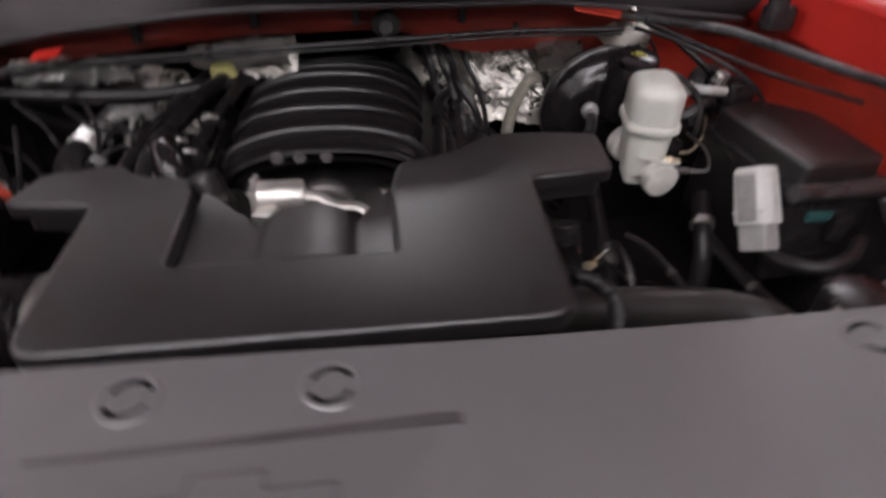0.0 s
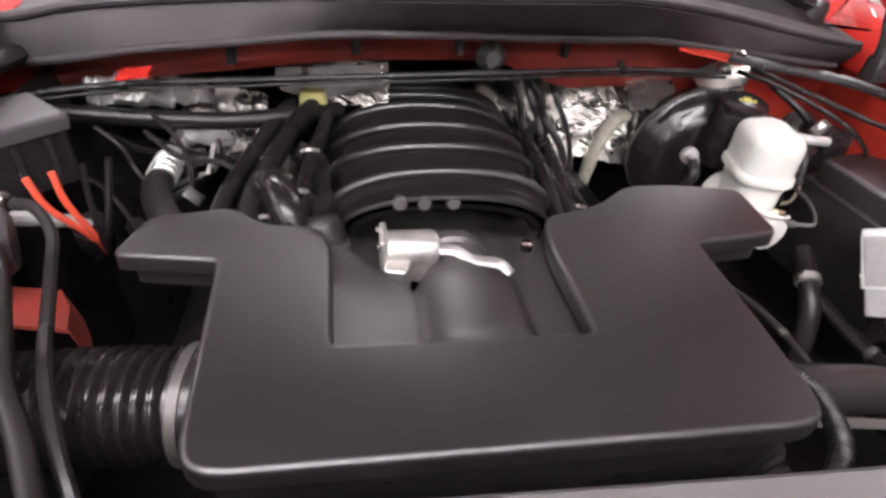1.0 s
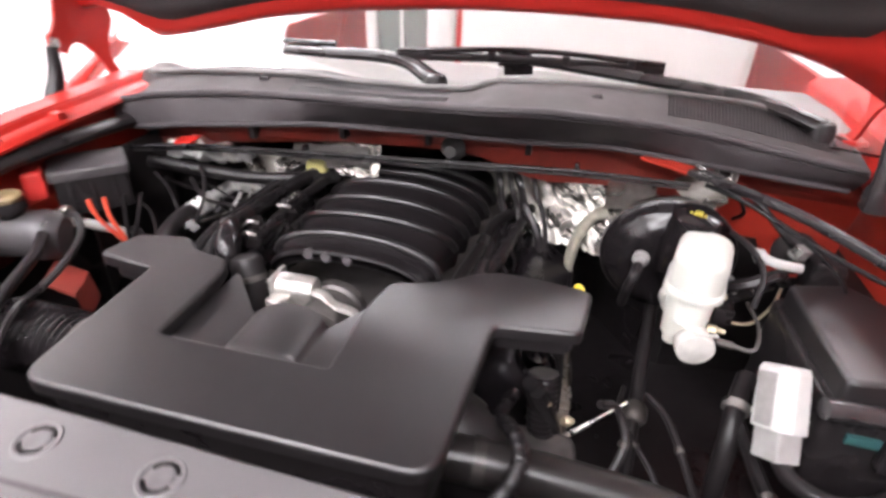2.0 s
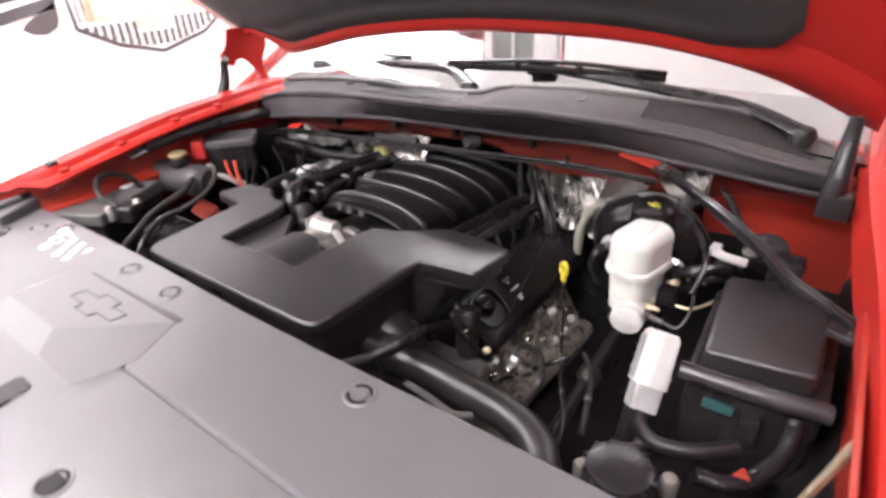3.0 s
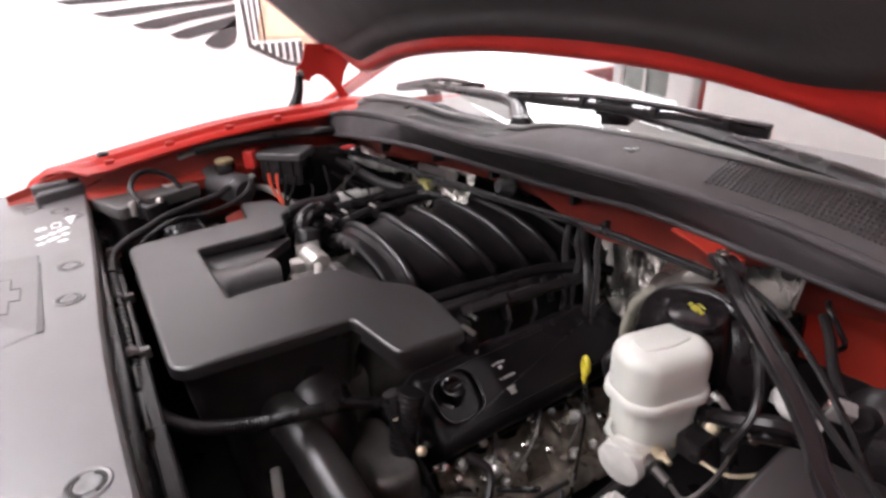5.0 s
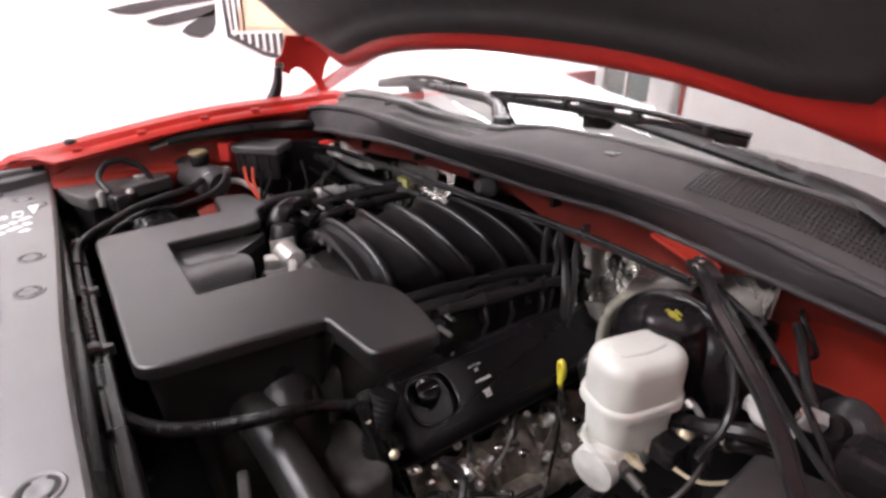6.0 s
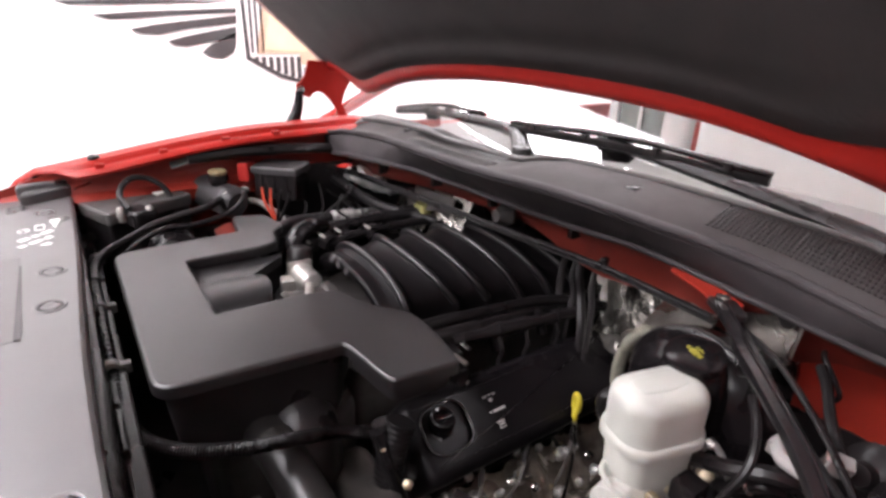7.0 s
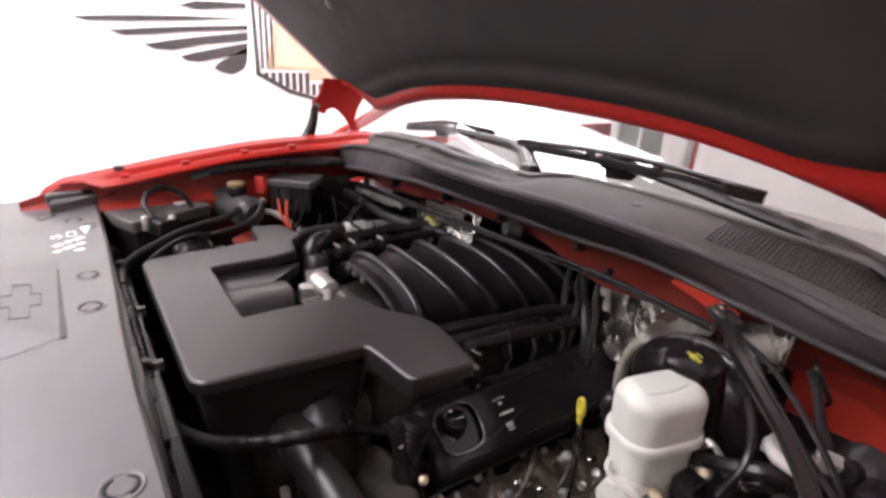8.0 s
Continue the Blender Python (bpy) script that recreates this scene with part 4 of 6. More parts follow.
def intake_manifold():
    im = thing("intake_manifold", (0, 0.55, 0.95), "glossy black ribbed plastic intake manifold", "intake manifold")
    ribs = (0.43, 0.496, 0.57, 0.655, 0.735, 0.815)

    def crest(y):
        # each runner swells towards its crest and drops off sharply behind it
        out = 0.0
        for c in ribs:
            d = y - c
            if -0.1 < d <= 0:
                out = max(out, 0.022 * (1 + d / 0.1) ** 4)
            elif 0 < d < 0.012:
                out = max(out, 0.022 * (1 - d / 0.012) ** 1.2)
        return out

    def arch(y, a, b=0.0):
        base = 0.985 - 0.05 * smoothstep(0.4, 0.78, y)
        top = 1.03 + 0.008 * smoothstep(0.39, 0.52, y) - 0.05 * smoothstep(0.6, 0.98, y)
        w = 0.135 + 0.028 * smoothstep(0.4, 0.85, y)
        c, s = math.cos(radians(a)), math.sin(radians(a))
        k = abs(c) ** lerp(0.92, 0.75, smoothstep(0.5, 0.85, y)) * (1 if c > 0 else -1)
        z = base + (top - base + b) * max(0, s) ** 0.95 if s >= 0 else base + 0.12 * s
        return (-0.006 + (w + b) * k, y + 0.055 * (1 - max(0, s)) * smoothstep(0.41, 0.51, y), z)

    rows = [[arch(y, a, crest(y)) for a in span(-14, 194, 45)] for y in span(0.395, 0.98, 180)]
    part("runner_shell", sheet(rows, (0, 0, -0.006)), RUNNER, im, angle=75)
    for c in ribs:
        part("rib_bead", tube([arch(c - 0.004, a, 0.0165) for a in span(4, 176, 24)], 0.0085, 12, 2), CREST, im)
    # front flange with its dark mouth
    rows = [[arch(y, a, b) for a in span(0, 180, 31)] for y, b in ((0.43, 0.003), (0.405, 0.0075), (0.387, 0.008), (0.379, 0.005), (0.379, -0.005))]
    rows.append([(x * 0.96, 0.396, z - 0.014) for x, y, z in rows[-1]])
    rows.append([(x * 0.95, 0.46, z - 0.016) for x, y, z in rows[-2]])
    part("flange", sheet(rows, (0, 0, -0.003)), RUNNER, im, angle=75)
    for x in (-0.07, -0.038, 0.0):
        part("bolt_boss", lathe([(0.0105, -0.02), (0.0105, 0.004), (0.008, 0.007), (0.001, 0.007)], 14, along((x, 0.384, 1.025), (x, 0.25, 1.065))), GREYDARK, im)
    part("rear_cap", block(-0.11, 0.11, 0.93, 1.0, 0.85, 1.0, 0.03, 0.02), GLOSS, im)
    # fuel rails along both feet
    for s in (-1, 1):
        rail = part("fuel_rail", tube([(s * 0.2, 0.45, 0.955), (s * 0.205, 0.65, 0.95), (s * 0.205, 0.92, 0.93)], 0.011, 10, 4), PLASTIC, im)
        for y in (0.46, 0.58, 0.70, 0.82):
            part("injector", lathe([(0.012, 0), (0.014, 0.02), (0.01, 0.03), (0.01, 0.055)], 10, along((s * 0.21, y, 0.955), (s * 0.235, y + 0.005, 0.9))), GLOSS, rail)
    part("wiring_cover", tube([(0.17, 0.43, 0.965), (0.178, 0.5, 0.968), (0.19, 0.6, 0.966), (0.2, 0.71, 0.962), (0.232, 0.79, 0.955), (0.265, 0.85, 0.94), (0.275, 0.9, 0.9)], 0.012, 10, 6), CORRUGATED, im)


def throttle_body():
    tb = thing("throttle_body", (-0.02, 0.28, 1.0), "bright cast aluminium throttle body", "throttle body")
    part("bore", lathe([(0.046, 0), (0.05, 0.012), (0.046, 0.02), (0.045, 0.08), (0.05, 0.085), (0.05, 0.1)], 28, along((-0.005, 0.25, 0.955), (-0.005, 0.34, 0.955))), DARKMETAL, tb)
    part("motor_housing", join(lathe([(0.016, -0.004), (0.0235, -0.002), (0.0235, 0.055), (0.021, 0.062), (0.012, 0.066), (0.001, 0.066)], 26, along((-0.092, 0.317, 1.0), (0.0, 0.32, 0.998))), block(-0.09, -0.04, 0.297, 0.336, 0.965, 1.0, 0.004, 0.003)), ALU, tb)
    part("end_plate", block(-0.0985, -0.09, 0.292, 0.342, 0.968, 1.0255, 0.003, 0.003), ALU, tb)
    for y in (0.298, 0.336):
        part("motor_screw", lathe([(0.0045, 0), (0.0045, 0.004), (0.001, 0.0045)], 8, along((-0.0985, y, 1.018), (-0.12, y, 1.018))), STEEL, tb)
    part("side_web", slab(rounded([(-0.098, 0.275), (-0.07, 0.27), (-0.06, 0.30), (-0.09, 0.31)], 0.006), 0.95, 1.0, 0.004), ALU, tb)
    part("bracket", tube([(-0.04, 0.312, 1.002), (-0.01, 0.306, 1.004), (0.012, 0.296, 0.996), (0.045, 0.292, 0.992), (0.058, 0.28, 0.985)], 0.009, 8, 5, flat=0.7), ALU, tb)
    part("screw", lathe([(0.008, 0), (0.008, 0.01), (0.001, 0.011)], 8, Matrix.Translation((0.083, 0.31, 1.0))), STEEL, tb)
    part("hose_cap", lathe([(0.026, -0.03), (0.028, 0.0), (0.028, 0.05), (0.024, 0.06), (0.012, 0.064), (0.001, 0.064)], 20, along((-0.158, 0.335, 0.965), (-0.172, 0.35, 1.03))), RUBBER, tb)
    part("clamp_band", lathe([(0.0285, 0.02), (0.0295, 0.021), (0.0295, 0.029), (0.0285, 0.03)], 20, along((-0.158, 0.335, 0.965), (-0.172, 0.35, 1.03))), DARKMETAL, tb)
    part("hose_elbow", tube([(-0.195, 0.335, 0.96), (-0.2, 0.34, 1.0), (-0.207, 0.355, 1.032), (-0.222, 0.39, 1.042), (-0.24, 0.43, 1.028)], 0.022, 14, 7), GLOSS, tb, "black rubber elbow hose")


def engine_block():
    eb = thing("engine_block", (0, 0.5, 0.7), "dark engine block with black valve covers", "engine")
    part("block", join(block(-0.2, 0.2, 0.3, 0.9, 0.55, 0.93, 0.03, 0.01), block(-0.22, 0.22, 0.08, 0.3, 0.55, 0.9, 0.04, 0.02)), DARKMETAL, eb)
    for s in (-1, 1):
        tilt = Matrix.Translation((s * 0.305, 0.0, 0.815)) @ pose(0, 0, 0, 0, s * 38, 0)
        vc = part("valve_cover", slab(rounded(rect(*sorted((-0.085 * s, 0.066 * s)), 0.335, 0.83), 0.03, 5), -0.085, 0.055, 0.024, tilt, 5), VALVE, eb, "satin black valve cover")
        part("ledge", slab(rounded(rect(*sorted((-0.093 * s, 0.073 * s)), 0.327, 0.838), 0.03, 5), -0.088, -0.062, 0.006, tilt, 2), GLOSS, vc)
        for y in (0.36, 0.46, 0.575, 0.69, 0.80):
            part("cover_bolt", lathe([(0.009, 0), (0.009, 0.007), (0.005, 0.008), (0.005, 0.014), (0.001, 0.015)], 10, tilt @ Matrix.Translation((s * 0.069, y, -0.063))), STEEL, vc)
        # wiring rail between the cover and the manifold
        rail = part("wiring_rail", tube([(s * 0.212, 0.49, 0.943), (s * 0.222, 0.56, 0.944), (s * 0.232, 0.63, 0.945), (s * 0.242, 0.70, 0.945), (s * 0.25, 0.79, 0.943)], 0.0125, 12, 8, radius=lambda k: 1 + 0.22 * smoothstep(0.28, 0.33, k) * smoothstep(0.62, 0.57, k)), PLASTIC, vc, "black wiring rail")
        part("rail_cap", lathe([(0.014, 0), (0.0155, 0.003), (0.0155, 0.018), (0.013, 0.022)], 14, along((s * 0.249, 0.775, 0.943), (s * 0.253, 0.81, 0.942))), PLASTIC, rail)
        for k, (x, y) in enumerate(((0.236, 0.585), (0.242, 0.645), (0.25, 0.72))):
            part("band", lathe([(0.0125, 0), (0.0165, 0.001), (0.0165, 0.006), (0.0125, 0.007)], 14, along((s * (x - 0.01), y, 0.945), (s * (x + 0.01), y + 0.11, 0.945))), GLOSS, rail)
            part("lead", tube([(s * x, y, 0.938), (s * (x + 0.014), y - 0.004, 0.915), (s * (x + 0.012), y - 0.01, 0.89), (s * (x + 0.026), y - 0.012, 0.872)], 0.0042, 8, 5), RUBBER, rail)
        part("cylinder_head", slab(rounded(rect(*sorted((-0.09 * s, 0.072 * s)), 0.33, 0.83), 0.02, 3), -0.24, -0.088, 0.004, tilt, 2), RUSTY if s > 0 else DARKMETAL, eb)
    tl = Matrix.Translation((0.305, 0.0, 0.815)) @ pose(0, 0, 0, 0, 38, 0)
    # bright lever and hoop beside the rail
    for pts in ([(0.19, 0.494, 0.943), (0.215, 0.5, 0.944), (0.246, 0.506, 0.94)], [(0.25, 0.468, 0.942), (0.265, 0.47, 0.942), (0.281, 0.474, 0.938)], [(0.27, 0.468, 0.905), (0.277, 0.472, 0.904), (0.285, 0.477, 0.902)]):
        part("lever", tube(pts, 0.0055, 8, 4, flat=0.7), STEEL, eb, "bright steel clip lever")
    part("plug_housing", join(block(0.2, 0.25, 0.462, 0.492, 0.915, 0.94, 0.006, 0.005), block(0.255, 0.285, 0.455, 0.48, 0.89, 0.93, 0.006, 0.005)), PLASTIC, eb)
    part("hoop", tube([(0.245, 0.815, 0.88), (0.247, 0.805, 0.905), (0.262, 0.797, 0.913), (0.28, 0.79, 0.905), (0.286, 0.785, 0.885)], 0.0055, 8, 6), STEEL, eb, "bright steel lifting hoop")
    # oil filler: a collar that stands out of the cover, a tall cap with a pale mark
    part("filler_rim", ring(rounded(rect(-0.058, 0.03, 0.352, 0.446), 0.042, 8), 0.0055, 0.04, 0.066, tl), POLISHED, eb)
    part("filler_base", slab(rounded(rect(-0.056, 0.028, 0.354, 0.444), 0.04, 8), 0.03, 0.054, 0.004, tl, 2), GLOSS, eb)
    at = Matrix.Translation((0.312, 0.394, 0.836)) @ pose(0, 0, 0, 0, 16, 0) @ Matrix.Diagonal((0.86, 0.86, 1.15, 1.0))
    cap = part("oil_cap", lathe([(0.03, -0.05), (0.03, 0.012), (0.026, 0.016), (0.026, 0.046), (0.0245, 0.051), (0.021, 0.053), (0.017, 0.0515), (0.016, 0.047), (0.001, 0.047)], 30, at), POLISHED, eb, "glossy black oil filler cap")
    part("grip", block(-0.006, 0.006, -0.02, 0.02, 0.045, 0.0545, 0.004, 0.003, at), POLISHED, cap)
    part("cap_edge", lathe([(0.0302, 0.002), (0.032, 0.004), (0.032, 0.01), (0.0302, 0.012)], 30, at), GLOSS, cap)
    part("cap_mark", sheet([[(at @ Vector((0.0265 * math.cos(radians(a)), 0.0265 * math.sin(radians(a)), h))) for h in (0.02, 0.03)] for a in span(-75, -25, 6)], (0.0008, -0.0006, 0)), PALEGREY, cap, "pale mark")
    for x, y, a, b in ((-0.036, 0.494, 0.0014, 0.004), (-0.037, 0.504, 0.0014, 0.003), (-0.036, 0.513, 0.0014, 0.004), (-0.028, 0.503, 0.003, 0.0035), (-0.008, 0.511, 0.0022, 0.013), (-0.008, 0.493, 0.002, 0.0018), (0.012, 0.503, 0.0016, 0.008), (0.017, 0.503, 0.0014, 0.006), (0.022, 0.503, 0.001, 0.007)):
        part("printed_mark", block(x - a, x + a, y - b, y + b, 0.053, 0.0562, 0.001, 0.0004, tl), LABEL, eb)
    # exhaust manifold, bright plug shields and leads below the cover
    em = part("exhaust_manifold", tube([(0.375, 0.34, 0.61), (0.385, 0.5, 0.595), (0.39, 0.65, 0.585), (0.385, 0.84, 0.55)], 0.028, 14, 6), RUSTY, eb, "heat stained steel exhaust manifold")
    for y in (0.405, 0.505, 0.61, 0.715):
        part("runner", tube([(0.305, y, 0.672), (0.335, y + 0.003, 0.668), (0.358, y + 0.006, 0.645), (0.375, y + 0.01, 0.605)], 0.019, 12, 5, radius=lambda k: 1.2 - 0.25 * k), RUSTY, em)
        part("flange", slab(rounded(rect(-0.03, 0.03, -0.022, 0.022), 0.012), 0, 0.01, 0.003, along((0.312, y, 0.668), (0.36, y, 0.668))), RUSTY, em)
    part("shield_plate", sheet([[(0.322 + 0.42 * (0.705 - z) + 0.007 * math.sin(y * 95 + z * 20) + 0.005 * noise.noise(Vector((y * 60, z * 45, 0))), y, z) for z in span(0.705, 0.57, 10)] for y in span(0.36, 0.82, 60)], (-0.003, 0, -0.002)), RUSTY, em, "dented heat stained shield plate")
    for x, y, z, r, long in ((0.36, 0.665, 0.712, 0.0125, 1.5), (0.384, 0.742, 0.648, 0.0105, 1.2), (0.348, 0.565, 0.69, 0.0125, 2.0), (0.36, 0.452, 0.702, 0.02, 1.6), (0.38, 0.648, 0.637, 0.0105, 1.3), (0.385, 0.7, 0.637, 0.008, 1.2), (0.375, 0.475, 0.665, 0.009, 2.4), (0.362, 0.525, 0.66, 0.011, 1.8), (0.345, 0.395, 0.73, 0.011, 1.5), (0.338, 0.62, 0.728, 0.0075, 1.2), (0.365, 0.505, 0.7, 0.007, 2.6), (0.352, 0.71, 0.7, 0.008, 2.0)):
        tip = Vector((0.5, -0.35 + 0.3 * math.sin(y * 40), 0.8))
        at = along((x, y, z), Vector((x, y, z)) + tip) @ Matrix.Diagonal((1, 1, long, 1))
        part("plug_shield", lathe([(r * 0.5, -r * 1.6), (r * 0.85, -r * 1.4), (r * 0.9, -r * 0.9), (r * 1.05, -r * 0.8), (r * 1.02, -r * 0.4), (r * 1.08, -r * 0.1), (r * 0.86, r * 0.4), (r * 0.45, r * 0.65), (0.001, r * 0.6)], 12, at), PLUG, em, "dented shield on a plug boot, glints put into its colour")
    for pts in ([(0.335, 0.58, 0.81), (0.357, 0.57, 0.775), (0.38, 0.53, 0.725), (0.372, 0.5, 0.67)], [(0.335, 0.705, 0.81), (0.357, 0.692, 0.77), (0.372, 0.664, 0.703), (0.365, 0.645, 0.63)], [(0.335, 0.475, 0.81), (0.356, 0.462, 0.775), (0.37, 0.45, 0.72), (0.36, 0.446, 0.68)]):
        lead = part("plug_lead", tube(pts, 0.0036, 8, 6), LEAD, eb, "thin grey plug lead")
        part("boot", lathe([(0.0036, 0), (0.0058, 0.004), (0.0064, 0.02), (0.005, 0.034)], 12, along(pts[1], pts[2])), GREYDARK, lead)
    # brackets and bolts among the exhaust
    rnd = random.Random(21)
    for k in range(16):
        x, y, z = rnd.uniform(0.33, 0.4), 0.35 + 0.028 * k + rnd.uniform(-0.01, 0.01), rnd.uniform(0.6, 0.72)
        turn = Matrix.Translation((x, y, z)) @ pose(0, 0, 0, rnd.uniform(-50, 50), rnd.uniform(20, 80), rnd.uniform(0, 180))
        tab = part("bracket", block(-0.008, 0.008, -rnd.uniform(0.012, 0.026), rnd.uniform(0.012, 0.026), -0.003, 0.003, 0.004, 0.0015, turn), rnd.choice((RUSTY, DARKMETAL, TANCAST)), em)
        part("nut", lathe([(0.006, -0.002), (0.006, 0.006), (0.0035, 0.007), (0.0035, 0.012), (0.001, 0.0125)], 6, turn), rnd.choice((STEEL, TANSTEEL)), tab)
    for x, y, z in ((0.345, 0.385, 0.7), (0.365, 0.43, 0.69), (0.36, 0.53, 0.71), (0.375, 0.58, 0.68), (0.355, 0.69, 0.7), (0.37, 0.73, 0.68), (0.34, 0.36, 0.74)):
        part("bolt", lathe([(0.009, 0), (0.009, 0.008), (0.006, 0.01), (0.006, 0.02), (0.001, 0.021)], 6, along((x, y, z), (x + 0.03, y - 0.01, z + 0.03))), STEEL, em)
    part("front_housing", join(slab(rounded(rect(0.255, 0.41, 0.205, 0.285), 0.03, 4), 0.62, 0.845, 0.015), slab(rounded(rect(0.3, 0.38, 0.19, 0.21), 0.009, 3), 0.64, 0.82, 0.008)), DARKMETAL, eb, "dark cast front housing")
    part("ribbed_loom", tube([(0.345, 0.305, 0.935), (0.35, 0.285, 0.88), (0.358, 0.278, 0.82), (0.385, 0.285, 0.76), (0.44, 0.30, 0.72)], 0.0225, 14, 30, radius=lambda k: 1 + 0.035 * math.sin(k * 170)), CORRUGATED, eb)
    for x, y, z in ((0.352, 0.272, 0.905), (0.392, 0.29, 0.86)):
        part("nut", lathe([(0.008, -0.01), (0.008, 0.004), (0.005, 0.006), (0.005, 0.011), (0.001, 0.012)], 6, along((x, y, z), (x + 0.05, y - 0.04, z + 0.06))), TANSTEEL, eb)


def dipstick():
    d = thing("dipstick", (0.393, 0.642, 0.84), "yellow dipstick loop on a thin steel tube", "dipstick")
    across = Vector((-0.88, 0.47, 0))
    part("loop", tube([Vector((0.393, 0.642, 0.862)) + across * (0.0105 * math.sin(a)) + Vector((0, 0, -0.017 * math.cos(a))) for a in span(0, 2 * math.pi, 17)], 0.0056, 10, 3), YELLOW, d)
    part("grip_tab", block(-0.008, 0.008, -0.0035, 0.0035, -0.012, 0.004, 0.002, 0.0015, Matrix.Translation((0.393, 0.642, 0.84)) @ pose(0, 0, 0, 0, 0, 152)), YELLOW, d)
    part("stem", tube([(0.393, 0.642, 0.84), (0.396, 0.65, 0.76), (0.40, 0.64, 0.68), (0.42, 0.6, 0.58)], 0.004, 6, 5), STEEL, d)


# ---- brake parts ----
def brake_reservoir():
    br = thing("brake_reservoir", (0.583, 0.57, 0.95), "cloudy white plastic brake fluid reservoir with a large cap", "fluid reservoir")
    m = Matrix.Translation((0.584, 0.566, 0)) @ pose(0, 0, 0, 0, 0, -14)
    oval = rounded([(-0.046, -0.044), (-0.024, -0.066), (0.024, -0.066), (0.046, -0.044), (0.046, 0.044), (0.024, 0.066), (-0.024, 0.066), (-0.046, 0.044)], 0.028, 6)
    part("body", slab(inset(oval, 0.005), 0.885, 0.985, 0.004, m, 2, taper=-0.006), WHITEP, br)
    part("rim", slab(inset(oval, -0.004), 0.973, 0.988, 0.006, m, 3), WHITEP, br)
    part("cap", slab(inset(oval, 0.001), 0.986, 1.056, 0.022, m, 6), WHITEP, br)
    part("cap_step", slab(rounded([(-0.016, -0.045), (0.016, -0.045), (0.02, 0.0), (0.012, 0.04), (-0.012, 0.04), (-0.02, 0.0)], 0.012, 5), 1.05, 1.0582, 0.004, m, 4), WHITEP, br)
    part("lower_well", slab(rounded(rect(-0.028, 0.028, -0.04, 0.04), 0.016, 4), 0.86, 0.9, 0.003, m, 2), WHITEP, br)
    cap = part("filler_cap", lathe([(0.05, -0.12), (0.048, -0.05), (0.044, -0.02), (0.041, -0.012), (0.043, -0.006), (0.041, 0.001), (0.035, 0.004), (0.001, 0.005)], 32, Matrix.Translation((0.576, 0.648, 1.068)) @ pose(0, 0, 0, 12, 0, 0)), GLOSS, br, "black filler cap with yellow print")
    mm = Matrix.Translation((0.576, 0.645, 1.0728)) @ pose(0, 0, 0, 12, 0, -20) @ Matrix.Diagonal((0.72, 0.72, 1.0, 1.0))
    part("printed_mark", join(slab(rounded(rect(-0.011, 0.011, -0.007, 0.007), 0.007), -0.003, 0.0012, 0.0004, mm), slab(rect(-0.02, -0.014, -0.004, 0.004), -0.003, 0.0012, 0.0004, mm), slab(rect(0.014, 0.02, -0.004, 0.004), -0.003, 0.0012, 0.0004, mm), slab(rect(-0.01, 0.01, 0.011, 0.014), -0.003, 0.0012, 0.0004, mm)), material("faded_yellow_ink", (0.3, 0.26, 0.03), rough=0.5), cap)
    mc = part("master_cylinder", lathe([(0.02, 0), (0.032, 0.003), (0.033, 0.02), (0.03, 0.024), (0.03, 0.13), (0.036, 0.135), (0.036, 0.16)], 24, along((0.596, 0.482, 0.888), (0.578, 0.66, 0.90))), PALE, br, "pale cast master cylinder with a round end")
    part("port", lathe([(0.012, 0), (0.012, 0.02), (0.007, 0.024), (0.007, 0.05)], 12, along((0.61, 0.52, 0.895), (0.66, 0.51, 0.893))), DARKMETAL, mc)
    for p, q in (((0.617, 0.535, 0.905), (0.66, 0.525, 0.907)), ((0.61, 0.575, 0.9), (0.655, 0.57, 0.9))):
        part("line_nut", lathe([(0.008, 0), (0.009, 0.003), (0.009, 0.014), (0.006, 0.017), (0.004, 0.03)], 6, along(p, q)), TANSTEEL, mc, "yellowed steel line nut")
    part("strap", tube([(0.555, 0.515, 0.925), (0.57, 0.49, 0.93), (0.6, 0.48, 0.928), (0.625, 0.495, 0.92)], 0.004, 8, 5, flat=0.5), WHITEP, br)
    part("sensor_plug", block(0.628, 0.664, 0.56, 0.6, 0.9, 0.93, 0.005, 0.004), PLASTIC, br)


